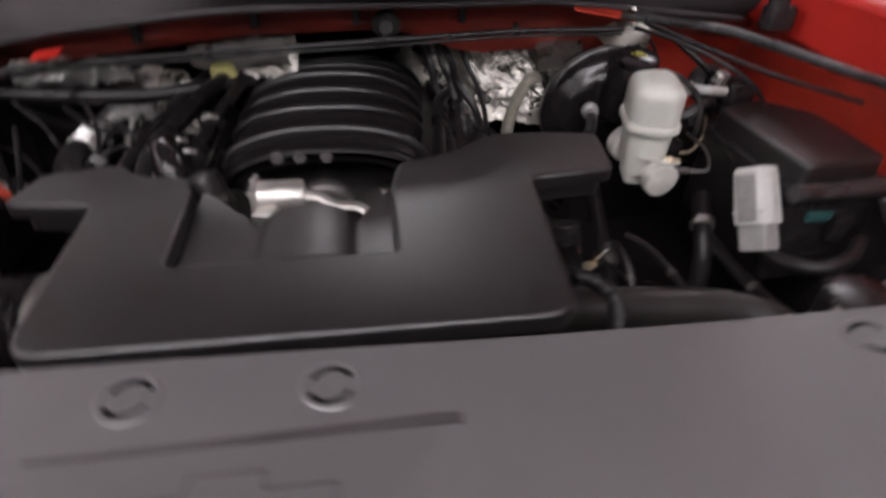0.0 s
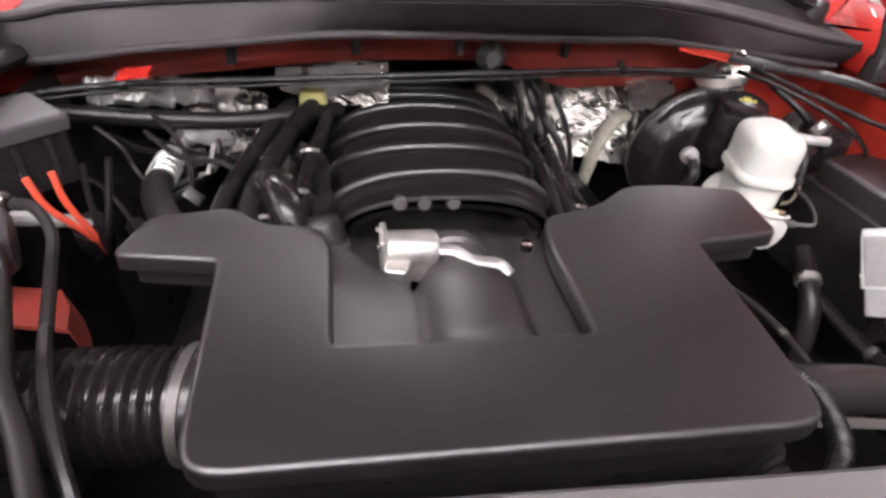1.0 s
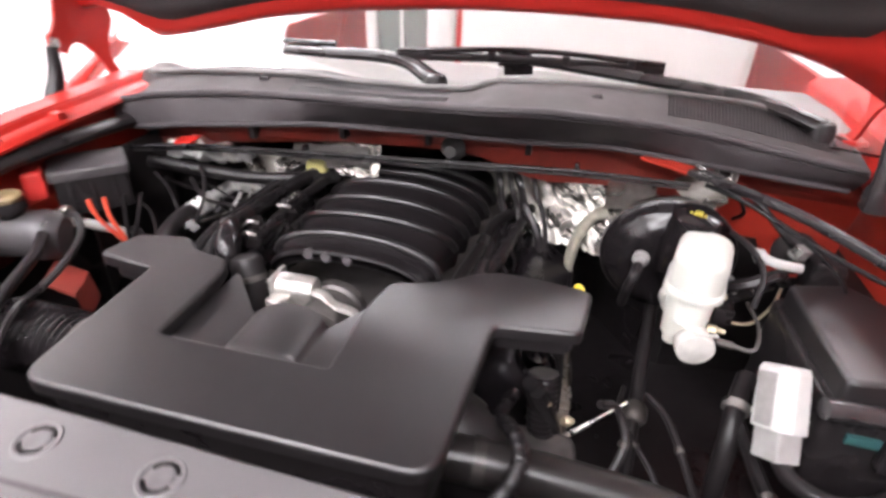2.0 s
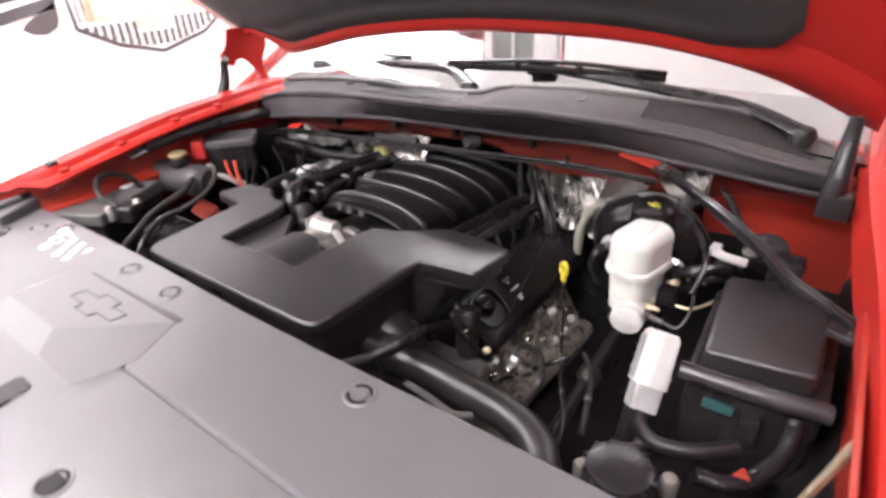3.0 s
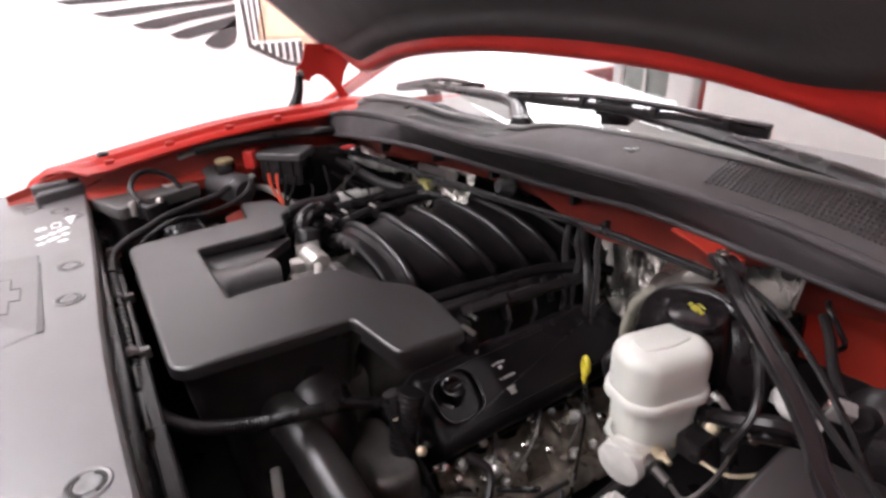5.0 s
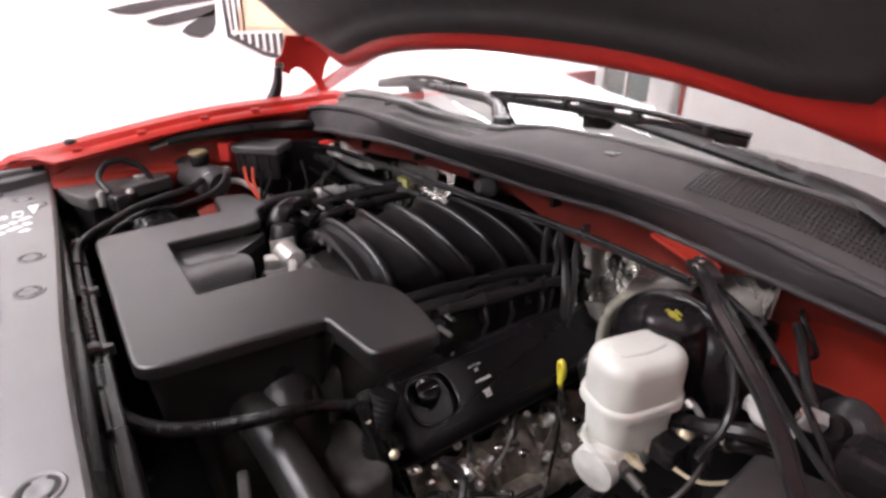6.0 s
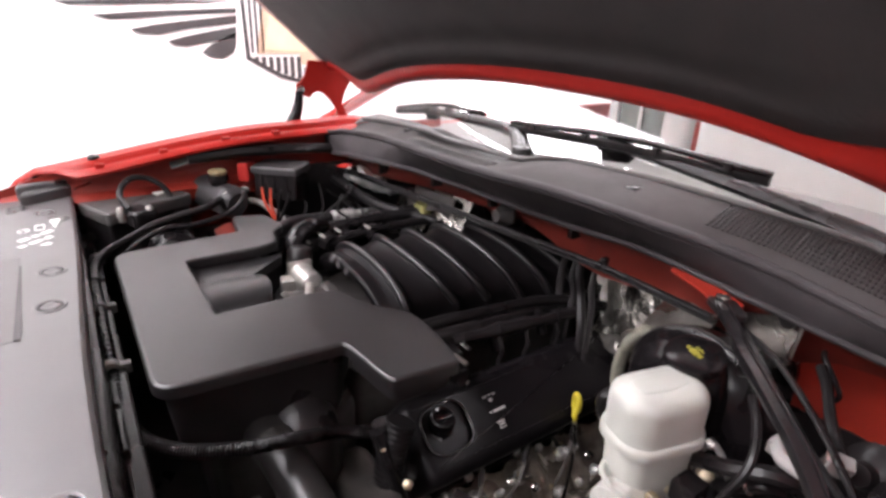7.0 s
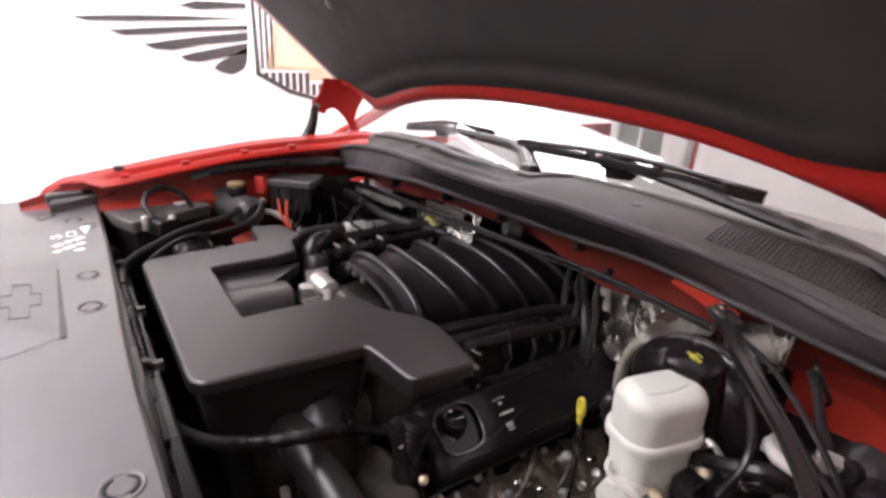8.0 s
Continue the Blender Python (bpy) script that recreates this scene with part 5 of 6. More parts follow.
def brake_fittings():
    bf = thing("brake_fitting", (0.65, 0.6, 0.92), "small steel unions and black stub hoses behind the brake reservoir", "fitting")
    hook = part("hook_pipe", tube([(0.632, 0.62, 0.955), (0.641, 0.62, 0.973), (0.655, 0.62, 0.966), (0.666, 0.622, 0.95), (0.675, 0.625, 0.925)], 0.0045, 8, 6), PALEGREY, bf)
    part("hook_nut", lathe([(0.007, -0.006), (0.007, 0.006)], 6, along((0.641, 0.62, 0.972), (0.66, 0.62, 0.965))), STEEL, hook)
    for p, r in (((0.648, 0.612, 0.926), 0.0125), ((0.618, 0.61, 0.906), 0.01)):
        nut = part("union", lathe([(r, -0.012), (r, 0.0), (r * 0.7, 0.003), (r * 0.7, 0.008), (r * 0.45, 0.009), (0.001, 0.008)], 6, along(p, (p[0] + 0.3, p[1] - 0.6, p[2] + 0.4))), TANSTEEL, bf, "steel hexagon union")
        part("washer", lathe([(r * 1.3, -0.013), (r * 1.3, -0.0105)], 18, along(p, (p[0] + 0.3, p[1] - 0.6, p[2] + 0.4))), DARKMETAL, nut)
    stub = part("stub_hose", tube([(0.66, 0.63, 0.91), (0.683, 0.625, 0.93), (0.712, 0.622, 0.955), (0.73, 0.64, 0.95)], 0.0105, 12, 6), RUBBER, bf)
    part("ring", lathe([(0.0108, -0.003), (0.0125, -0.002), (0.0125, 0.002), (0.0108, 0.003)], 14, along((0.7, 0.622, 0.946), (0.712, 0.622, 0.955))), STEEL, stub, "bright end ring")
    plug = part("plug", block(-0.014, 0.014, -0.01, 0.01, -0.012, 0.012, 0.003, 0.002, Matrix.Translation((0.768, 0.66, 1.017)) @ pose(0, 0, 0, 20, 10, 30)), PALEGREY, bf, "grey plug with bright clips")
    part("clip", block(-0.017, -0.012, -0.007, 0.007, -0.006, 0.01, 0.002, 0.001, Matrix.Translation((0.768, 0.66, 1.017)) @ pose(0, 0, 0, 20, 10, 30)), STEEL, plug)
    boot = part("ribbed_boot", lathe([(0.04, 0), (0.042, 0.006), (0.034, 0.012), (0.036, 0.018), (0.027, 0.024), (0.029, 0.03), (0.018, 0.036), (0.014, 0.05)], 22, along((0.79, 0.74, 0.975), (0.775, 0.66, 1.01))), RUBBER, bf, "black ribbed rubber boot")
    part("cable", tube([(0.776, 0.68, 1.0), (0.74, 0.7, 1.035), (0.71, 0.74, 1.06), (0.69, 0.76, 1.075)], 0.007, 8, 6), CORRUGATED, boot)


def brake_booster():
    bb = thing("brake_booster", (0.57, 0.7, 0.96), "round black brake booster on the firewall", "brake booster")
    part("shell", lathe([(0.05, 0), (0.085, 0.004), (0.1, 0.012), (0.104, 0.02), (0.112, 0.024), (0.122, 0.036), (0.126, 0.046), (0.132, 0.05), (0.132, 0.06), (0.126, 0.064), (0.122, 0.09), (0.1, 0.12)], 48, along((0.555, 0.675, 0.93), (0.56, 0.8, 0.94))), GLOSS, bb)
    part("check_valve", lathe([(0.016, 0), (0.016, 0.012), (0.01, 0.016), (0.01, 0.035)], 14, along((0.497, 0.645, 0.967), (0.49, 0.61, 0.967))), PALEGREY, bb, "pale check valve")
    part("vacuum_hose", tube([(0.49, 0.615, 0.967), (0.483, 0.59, 0.955), (0.478, 0.6, 0.92), (0.48, 0.64, 0.86)], 0.01, 8, 6), RUBBER, bb)
    part("brake_line", tube([(0.655, 0.57, 0.9), (0.70, 0.58, 0.9), (0.74, 0.62, 0.92), (0.76, 0.66, 0.94)], 0.0032, 6, 5), TANSTEEL, bb)
    part("rim_band", lathe([(0.1325, 0.052), (0.1345, 0.053), (0.1345, 0.057), (0.1325, 0.058)], 48, along((0.555, 0.675, 0.93), (0.56, 0.8, 0.94))), DARKMETAL, bb)
    part("brake_line", tube([(0.66, 0.51, 0.893), (0.69, 0.5, 0.9), (0.70, 0.54, 0.92), (0.69, 0.6, 0.93)], 0.0035, 6, 5), DARKMETAL, bb)


def fuse_box():
    fb = thing("fuse_box", (0.84, 0.48, 0.9), "large black plastic fuse box beside the fender", "fuse box")
    top = [(0.757, 0.352), (0.915, 0.372), (0.915, 0.555), (0.845, 0.628), (0.742, 0.602)]
    part("body", slab(rounded([(0.742, 0.335), (0.935, 0.357), (0.935, 0.57), (0.85, 0.645), (0.73, 0.615)], 0.02), 0.76, 0.94, 0.004), PLASTIC, fb)
    part("lid", slab(rounded(top, 0.015), 0.935, 0.982, 0.008), COVER, fb, "matt black lid")
    part("ledge", tube([(0.732, 0.332, 0.945), (0.835, 0.345, 0.938), (0.94, 0.362, 0.932)], 0.016, 14, 3), SHELF, fb)
    part("label", block(0.775, 0.82, 0.328, 0.336, 0.89, 0.905, 0.002, 0.001), material("teal_label", (0.018, 0.06, 0.06), rough=0.5), fb)
    part("latch", block(0.83, 0.86, 0.325, 0.345, 0.85, 0.9, 0.004, 0.003), PLASTIC, fb)
    part("ribbed_cable", tube([(0.9, 0.33, 0.925), (0.899, 0.305, 0.905), (0.89, 0.272, 0.89), (0.87, 0.235, 0.88), (0.84, 0.205, 0.878), (0.8, 0.195, 0.88)], 0.0135, 14, 24, radius=lambda k: 1 + 0.035 * math.sin(k * 190)), CORRUGATED, fb, "black ribbed cable sleeve")
    part("red_catch", slab(rounded([(0.842, 0.212), (0.866, 0.216), (0.855, 0.234)], 0.004), 0.885, 0.897, 0.003), REDIN, fb, "small red plastic catch")


def control_module():
    cm = thing("control_module", (0.70, 0.34, 0.91), "white plastic connector box with a grey lower end", "connector")
    m = along((0.688, 0.312, 0.872), (0.689, 0.385, 0.972)) @ pose(0, 0, 0, 0, 0, 28) @ Matrix.Diagonal((0.84, 0.84, 0.86, 1.0))
    part("body", slab(rounded([(-0.03, -0.028), (0.03, -0.03), (0.032, 0.02), (0.01, 0.034), (-0.028, 0.03)], 0.005), 0.03, 0.135, 0.008, m, 3, 0.003), OFFWHITE, cm)
    part("rib", slab(rounded(rect(-0.033, 0.034, -0.033, 0.03), 0.005), 0.05, 0.058, 0.002, m), OFFWHITE, cm)
    part("rib", slab(rounded(rect(-0.024, 0.024, -0.03, 0.03), 0.005), 0.13, 0.139, 0.003, m), OFFWHITE, cm)
    part("plug", slab(rounded(rect(-0.027, 0.027, -0.028, 0.026), 0.006), -0.02, 0.045, 0.005, m), material("grey_connector_plastic", (0.26, 0.25, 0.245), rough=0.5), cm, "grey plug")
    for z in (0.075, 0.095, 0.112):
        part("slot", slab(rounded(rect(0.004, 0.026, -0.0318, -0.026), 0.002), z, z + 0.008, 0.001, m), PALEGREY, cm)
    # added grey sheet: shade of the white box's side, put in as colour
    part("side_shade", slab(rounded(rect(0.028, 0.0345, -0.024, 0.016), 0.003), 0.035, 0.125, 0.002, m), PALEGREY, cm, "grey sheet that gives the side its shade")
    part("printed_mark", slab(rounded(rect(-0.012, 0.004, -0.0325, -0.028), 0.001), 0.068, 0.082, 0.001, m), REDPLASTIC, cm)
    part("cable", tube([(0.695, 0.30, 0.855), (0.70, 0.26, 0.865), (0.735, 0.228, 0.875), (0.79, 0.24, 0.88), (0.84, 0.28, 0.88)], 0.012, 10, 6), RUBBER, cm)


def cables():
    def cable(name, pts, r, mat, label, cat="cable", n=8, steps=7, group="loose engine bay cables"):
        return solo(name, tube(pts, r, n, steps), mat, label, cat, group)

    bar = thing("brace_bar", (0.75, 0.55, 1.1), "black curved brace bar from firewall to fender", "brace")
    path = smooth_path([(0.575, 0.69, 1.134), (0.615, 0.65, 1.135), (0.655, 0.598, 1.139), (0.694, 0.562, 1.137), (0.734, 0.53, 1.129), (0.763, 0.508, 1.122), (0.8, 0.472, 1.113), (0.845, 0.42, 1.104), (0.93, 0.375, 1.085)], 6)
    rows = []
    for i, c in enumerate(path):
        t = (path[min(i + 1, len(path) - 1)] - path[max(i - 1, 0)]).normalized()
        out = t.cross(Vector((0, 0, 1))).normalized()
        up = out.cross(t)
        rows.append([c + out * (a * 0.6) + up * (b * 0.8) for a, b in ((-0.0135, -0.008), (-0.014, 0.002), (-0.0125, 0.004), (-0.0095, 0.004), (-0.0075, 0.001), (0.0075, 0.001), (0.0095, 0.004), (0.0125, 0.004), (0.014, 0.002), (0.0135, -0.008))])
    part("bar", sheet(rows, (0, 0, -0.003)), GLOSS, bar, angle=50)
    part("end_plate", slab(rounded([(0.545, 0.70), (0.59, 0.665), (0.615, 0.69), (0.575, 0.725)], 0.01), 1.125, 1.135, 0.003), PLASTIC, bar)
    part("end_plate", slab(rounded([(0.895, 0.37), (0.945, 0.35), (0.955, 0.395), (0.91, 0.415)], 0.01), 1.06, 1.07, 0.003), PLASTIC, bar)
    for x, y, z in ((0.57, 0.70, 1.135), (0.935, 0.372, 1.07)):
        part("bolt", lathe([(0.011, 0), (0.011, 0.008), (0.006, 0.01), (0.001, 0.01)], 6, Matrix.Translation((x, y, z))), STEEL, bar)
    cable("wire_harness", [(0.60, 0.70, 1.115), (0.69, 0.63, 1.09), (0.79, 0.56, 1.06), (0.93, 0.48, 1.03)], 0.0045, CORRUGATED, "black harness below the brace bar", "harness")
    cable("wire_harness", [(0.59, 0.72, 1.102), (0.66, 0.70, 1.085), (0.73, 0.66, 1.06), (0.79, 0.62, 1.03), (0.83, 0.6, 0.99), (0.84, 0.62, 0.95)], 0.0045, CORRUGATED, "black harness across the red firewall corner", "harness")
    cable("wire_harness", [(0.664, 0.845, 1.066), (0.672, 0.826, 1.055), (0.692, 0.82, 1.035), (0.705, 0.825, 1.008), (0.692, 0.84, 0.985)], 0.004, RUBBER, "black cable out of the firewall grommet", "harness")
    cable("hose", [(0.62, 0.62, 0.93), (0.68, 0.6, 0.97), (0.73, 0.62, 0.985), (0.76, 0.66, 0.95)], 0.012, RUBBER, "black hose behind the brake reservoir", "hose")
    cable("hose", [(0.65, 0.68, 1.03), (0.68, 0.64, 1.02), (0.70, 0.6, 0.99), (0.69, 0.57, 0.94)], 0.006, RUBBER, "thin black vacuum hose", "hose")
    solo("rubber_grommet", lathe([(0.03, 0), (0.032, 0.008), (0.02, 0.014), (0.012, 0.03)], 18, along((0.664, 0.872, 1.068), (0.662, 0.8, 1.073))), RUBBER, "black rubber grommet in the firewall corner", "grommet")
    solo("gasket_plate", join(ring(rounded(rect(-0.045, 0.045, -0.04, 0.04), 0.02, 4), 0.012, -0.002, 0.006, along((0.668, 0.872, 1.06), (0.663, 0.8, 1.065))), slab(rounded(rect(-0.03, 0.03, -0.026, 0.026), 0.012), -0.002, 0.003, 0.001, along((0.668, 0.872, 1.06), (0.663, 0.8, 1.065)))), RUBBER, "black rubber gasket plate on the red firewall corner", "gasket")
    solo("hood_latch_motor", block(0.80, 0.86, 0.66, 0.72, 0.93, 1.0, 0.012, 0.01), PLASTIC, "small black box by the fuse box", "box")
    rh = thing("ribbed_hose", (0.0, -0.04, 1.0), "black ribbed hose looping round the engine cover in pale clips", "hose")
    part("hose", tube([(0.305, 0.30, 0.885), (0.294, 0.228, 0.914), (0.313, 0.177, 0.943), (0.328, 0.133, 0.965), (0.33, 0.085, 0.979), (0.315, 0.04, 0.984), (0.29, 0.004, 0.986), (0.24, -0.026, 0.988), (0.15, -0.036, 0.992), (-0.02, -0.038, 1.0), (-0.26, -0.038, 1.0)], 0.0098, 10, 46, radius=lambda s: 1 + 0.075 * math.sin(s * 2 * math.pi * 120)), CORRUGATED, rh)
    part("smooth_hose", tube([(-0.25, -0.038, 1.0), (-0.31, -0.03, 1.01), (-0.338, 0.0, 1.026), (-0.366, 0.051, 1.038), (-0.392, 0.092, 1.046), (-0.421, 0.155, 1.05), (-0.452, 0.221, 1.052), (-0.474, 0.258, 1.062)], 0.0088, 12, 8), RUBBER, rh)
    part("collar", lathe([(0.011, -0.012), (0.0135, -0.01), (0.0135, 0.01), (0.011, 0.012)], 14, along((-0.25, -0.038, 1.0), (-0.35, -0.03, 1.006))), PLASTIC, rh)
    for x in (-0.36, -0.12, 0.09):
        part("clip", join(lathe([(0.0116, -0.008), (0.0138, -0.007), (0.0138, 0.007), (0.0116, 0.008)], 14, along((x, -0.0385 + (0.01 if x < -0.3 else 0), 0.999), (x + 0.1, -0.039, 1.0))), block(x - 0.007, x + 0.007, -0.03, -0.012, 0.99, 1.006, 0.003, 0.002)), PALEGREY, rh, "pale grey clip")
    cable("hose", [(-0.476, 0.316, 1.071), (-0.455, 0.311, 1.07), (-0.435, 0.29, 1.052), (-0.425, 0.25, 1.034), (-0.402, 0.18, 1.03), (-0.372, 0.11, 1.04), (-0.345, 0.05, 1.026), (-0.325, 0.01, 1.0)], 0.0062, RUBBER, "thin black hose beside the cover", "hose")
    cable("hose", [(0.33, 0.36, 0.80), (0.345, 0.31, 0.84), (0.342, 0.285, 0.89), (0.33, 0.28, 0.935)], 0.016, CORRUGATED, "black ribbed hose down beside the valve cover", "hose", 10)
    cable("hose", [(0.34, 0.27, 0.93), (0.365, 0.28, 0.86), (0.385, 0.30, 0.76), (0.42, 0.32, 0.66)], 0.014, CORRUGATED, "black ribbed hose down beside the valve cover", "hose", 10)
    cable("cable", [(-0.68, 0.095, 1.122), (-0.62, 0.02, 1.108), (-0.58, -0.04, 1.098)], 0.003, STEEL, "thin bare release cable across the fender", "cable", 6)
    run = [Vector(p) for p in ((-0.6, 0.56, 1.09), (-0.45, 0.60, 1.098), (-0.2, 0.635, 1.1), (0.1, 0.665, 1.105), (0.35, 0.70, 1.105), (0.56, 0.70, 1.105))]
    wh = thing("wire_harness", run[2], "black wire run along the red firewall", "harness")
    part("wire", tube(run, 0.0052, 8, 7), CORRUGATED, wh)
    part("wire", tube([p + Vector((0, 0.006, -0.011)) for p in run], 0.003, 8, 7), RUBBER, wh)
    for k, p in enumerate(run[1:5]):
        part("clip", join(lathe([(0.0052, -0.006), (0.0072, -0.005), (0.0072, 0.005), (0.0052, 0.006)], 12, along(p, p + Vector((0.25, 0.04, 0.005)))), block(p.x - 0.005, p.x + 0.005, p.y + 0.004, p.y + 0.02, p.z - 0.004, p.z + 0.012, 0.002, 0.002)), PLASTIC, wh)
    gt = thing("gutter_seal", (-0.57, 0.4, 1.14), "black rubber seal in the fender gutter with a pale end", "seal")
    part("seal", tube([(-0.572, 0.21, 1.146), (-0.568, 0.32, 1.152), (-0.562, 0.45, 1.152), (-0.565, 0.54, 1.146), (-0.575, 0.6, 1.138)], 0.0175, 10, 7, flat=0.8), RUBBER, gt)
    part("end_plate", sheet([[(-0.59, 0.17, 1.138), (-0.565, 0.17, 1.13)], [(-0.588, 0.235, 1.152), (-0.562, 0.235, 1.146)]], (0, 0, -0.003)), PALEGREY, gt, "pale grey end plate")
    cable("stay_rod", [(0.915, 0.165, 0.93), (0.938, 0.18, 1.01), (0.962, 0.195, 1.1)], 0.006, TANSTEEL, "thin yellowed steel stay rod beside the fender", "rod", 8)


def far_hoses():
    for pts, r in (([(-0.262, 0.33, 0.97), (-0.258, 0.42, 1.015), (-0.235, 0.52, 1.03), (-0.21, 0.62, 1.04), (-0.17, 0.72, 1.05)], 0.0145), ([(-0.315, 0.34, 0.95), (-0.302, 0.44, 0.995), (-0.27, 0.56, 1.02), (-0.235, 0.66, 1.04), (-0.2, 0.75, 1.04)], 0.0125), ([(-0.2, 0.42, 1.0), (-0.19, 0.5, 1.02), (-0.175, 0.6, 1.03), (-0.165, 0.7, 1.03)], 0.011), ([(-0.54, 0.59, 1.058), (-0.42, 0.6, 1.046), (-0.31, 0.61, 1.04), (-0.22, 0.635, 1.04), (-0.15, 0.69, 1.03)], 0.0135)):
        solo("wrapped_hose", tube(pts, r, 10, 6, radius=lambda k: 1 + 0.07 * math.sin(k * 75)), CORRUGATED, "black tape wrapped hose beside the manifold", "hose", "hoses on the far cylinder bank")
    cn = thing("wiring_plug", (-0.2, 0.45, 1.0), "black wiring plugs with small pale clips", "connector")
    for x, y, z in ((-0.2, 0.42, 1.015), (-0.225, 0.47, 1.01), (-0.19, 0.53, 1.02), (-0.24, 0.4, 0.99)):
        part("housing", block(-0.012, 0.012, -0.02, 0.02, -0.01, 0.012, 0.004, 0.003, Matrix.Translation((x, y, z)) @ pose(0, 0, 0, 12, 25, 40)), PLASTIC, cn)
        part("clip", tube([(x - 0.012, y - 0.01, z + 0.012), (x, y - 0.016, z + 0.018), (x + 0.012, y - 0.008, z + 0.012)], 0.003, 6, 4), ALU, cn)


def far_wiring():
    rnd = random.Random(11)
    for k in range(6):
        x, y = rnd.uniform(-0.5, -0.42), rnd.uniform(0.4, 0.6)
        pts = [(x, y, rnd.uniform(1.03, 1.075))]
        for q in range(3):
            last = pts[-1]
            pts.append((last[0] + rnd.uniform(0.0, 0.06), last[1] + rnd.uniform(-0.06, 0.05), last[2] - rnd.uniform(0.01, 0.045)))
        w = thing("thin_wire", pts[0], "thin black wire with a small plug", "wire", "thin wires on the far cylinder bank")
        part("wire", tube(pts, rnd.uniform(0.0028, 0.0045), 6, 5), RUBBER, w)
        part("plug", block(-0.009, 0.009, -0.013, 0.013, -0.008, 0.008, 0.003, 0.002, Matrix.Translation(pts[-1]) @ pose(0, 0, 0, rnd.uniform(0, 60), rnd.uniform(0, 60), rnd.uniform(0, 180))), PLASTIC, w)


def left_side():
    bt = thing("battery", (-0.57, 0.09, 0.95), "black car battery with a grey lid and carry strap", "battery")
    m = Matrix.Translation((-0.545, 0.083, 0.08)) @ pose(0, 0, 0, 0, 0, 23)
    part("case", slab(rounded(rect(-0.1, 0.055, -0.1, 0.1), 0.008), 0.76, 0.965, 0.004, m), PLASTIC, bt)
    part("lid", slab(rounded(rect(-0.105, 0.06, -0.105, 0.105), 0.012), 0.96, 0.988, 0.006, m), LIDGREY, bt)
    part("strap", tube([m @ Vector(p) for p in ((0.07, -0.06, 0.99), (0.03, -0.055, 1.015), (0.0, -0.02, 1.035), (-0.002, 0.02, 1.036), (0.025, 0.05, 1.015), (0.055, 0.06, 0.97))], 0.007, 10, 7), RUBBER, bt, "black loop cable")
    part("label", slab(rounded(rect(-0.035, 0.012, 0.042, 0.072), 0.004), 0.986, 0.992, 0.001, m), LABEL, bt)
    part("label", slab(rounded(rect(-0.05, -0.018, 0.082, 0.1), 0.003), 0.986, 0.9893, 0.001, m), OFFWHITE, bt)
    part("lid_rib", slab(rounded(rect(-0.098, -0.092, -0.095, 0.095), 0.002), 0.986, 0.993, 0.002, m), GREYDARK, bt)
    for x, y in ((0.062, -0.075), (0.1, -0.03)):
        part("terminal_bolt", lathe([(0.009, -0.02), (0.009, 0.01), (0.006, 0.014), (0.001, 0.015)], 10, m @ Matrix.Translation((x, y, 0.983))), ALU, bt, "dull metal bolt")
    part("clamp_cover", slab(rounded(rect(0.052, 0.112, -0.07, -0.015), 0.012), 0.955, 0.99, 0.008, m), PLASTIC, bt)

    ct = thing("coolant_tank", (-0.55, 0.27, 1.05), "dark coolant filler with a tan cap", "coolant tank")
    part("bottle", lathe([(0.001, -0.1), (0.03, -0.098), (0.04, -0.085), (0.044, -0.06), (0.041, -0.045), (0.041, 0.03), (0.044, 0.04), (0.041, 0.06), (0.03, 0.072), (0.001, 0.075)], 26, along((-0.545, 0.272, 1.045), (-0.5, 0.29, 1.04))), GREYDARK, ct, "dark rounded bottle")
    part("filler_neck", lathe([(0.02, -0.06), (0.021, -0.012), (0.026, -0.01), (0.026, 0.002), (0.024, 0.006), (0.016, 0.007)], 20, Matrix.Translation((-0.542, 0.272, 1.1))), PLASTIC, ct)
    part("cap", lathe([(0.018, -0.03), (0.02, 0.0), (0.023, 0.001), (0.024, 0.003), (0.023, 0.006), (0.02, 0.008), (0.001, 0.007)], 24, Matrix.Translation((-0.542, 0.272, 1.11))), TAN, ct, "tan round cap")
    for p in (Vector((-0.492, 0.277, 1.066)), Vector((-0.49, 0.322, 1.07))):
        part("outlet", join(tube([p + Vector((-0.03, 0.004, -0.012)), p, p + Vector((0.012, -0.004, 0.002))], 0.008, 10, 4), lathe([(0.009, -0.004), (0.0125, -0.003), (0.0125, 0.004), (0.009, 0.005)], 14, along(p, p + Vector((0.1, -0.05, 0))))), STEEL, ct, "bright hose fitting")

    fl = thing("relay_box", (-0.56, 0.4, 1.08), "black relay box with a red terminal cover", "relay box")
    m = Matrix.Translation((-0.54, 0.436, 0)) @ pose(0, 0, 0, 0, 0, 46)
    part("body", slab(rounded(rect(-0.06, 0.06, -0.045, 0.045), 0.008), 1.03, 1.1, 0.004, m), PLASTIC, fl)
    part("lid", slab(rounded(rect(-0.066, 0.066, -0.051, 0.051), 0.01), 1.098, 1.117, 0.006, m), GREYDARK, fl, "dusty black lid")
    for x in (-0.035, 0.0, 0.035):
        part("side_rib", block(x - 0.004, x + 0.004, -0.05, -0.044, 1.04, 1.095, 0.002, 0.0015, m), PLASTIC, fl)
    part("terminal_cover", slab(rounded(rect(-0.1, -0.068, -0.055, -0.005), 0.008), 1.075, 1.124, 0.006, m), REDPLASTIC, fl, "red terminal cover")
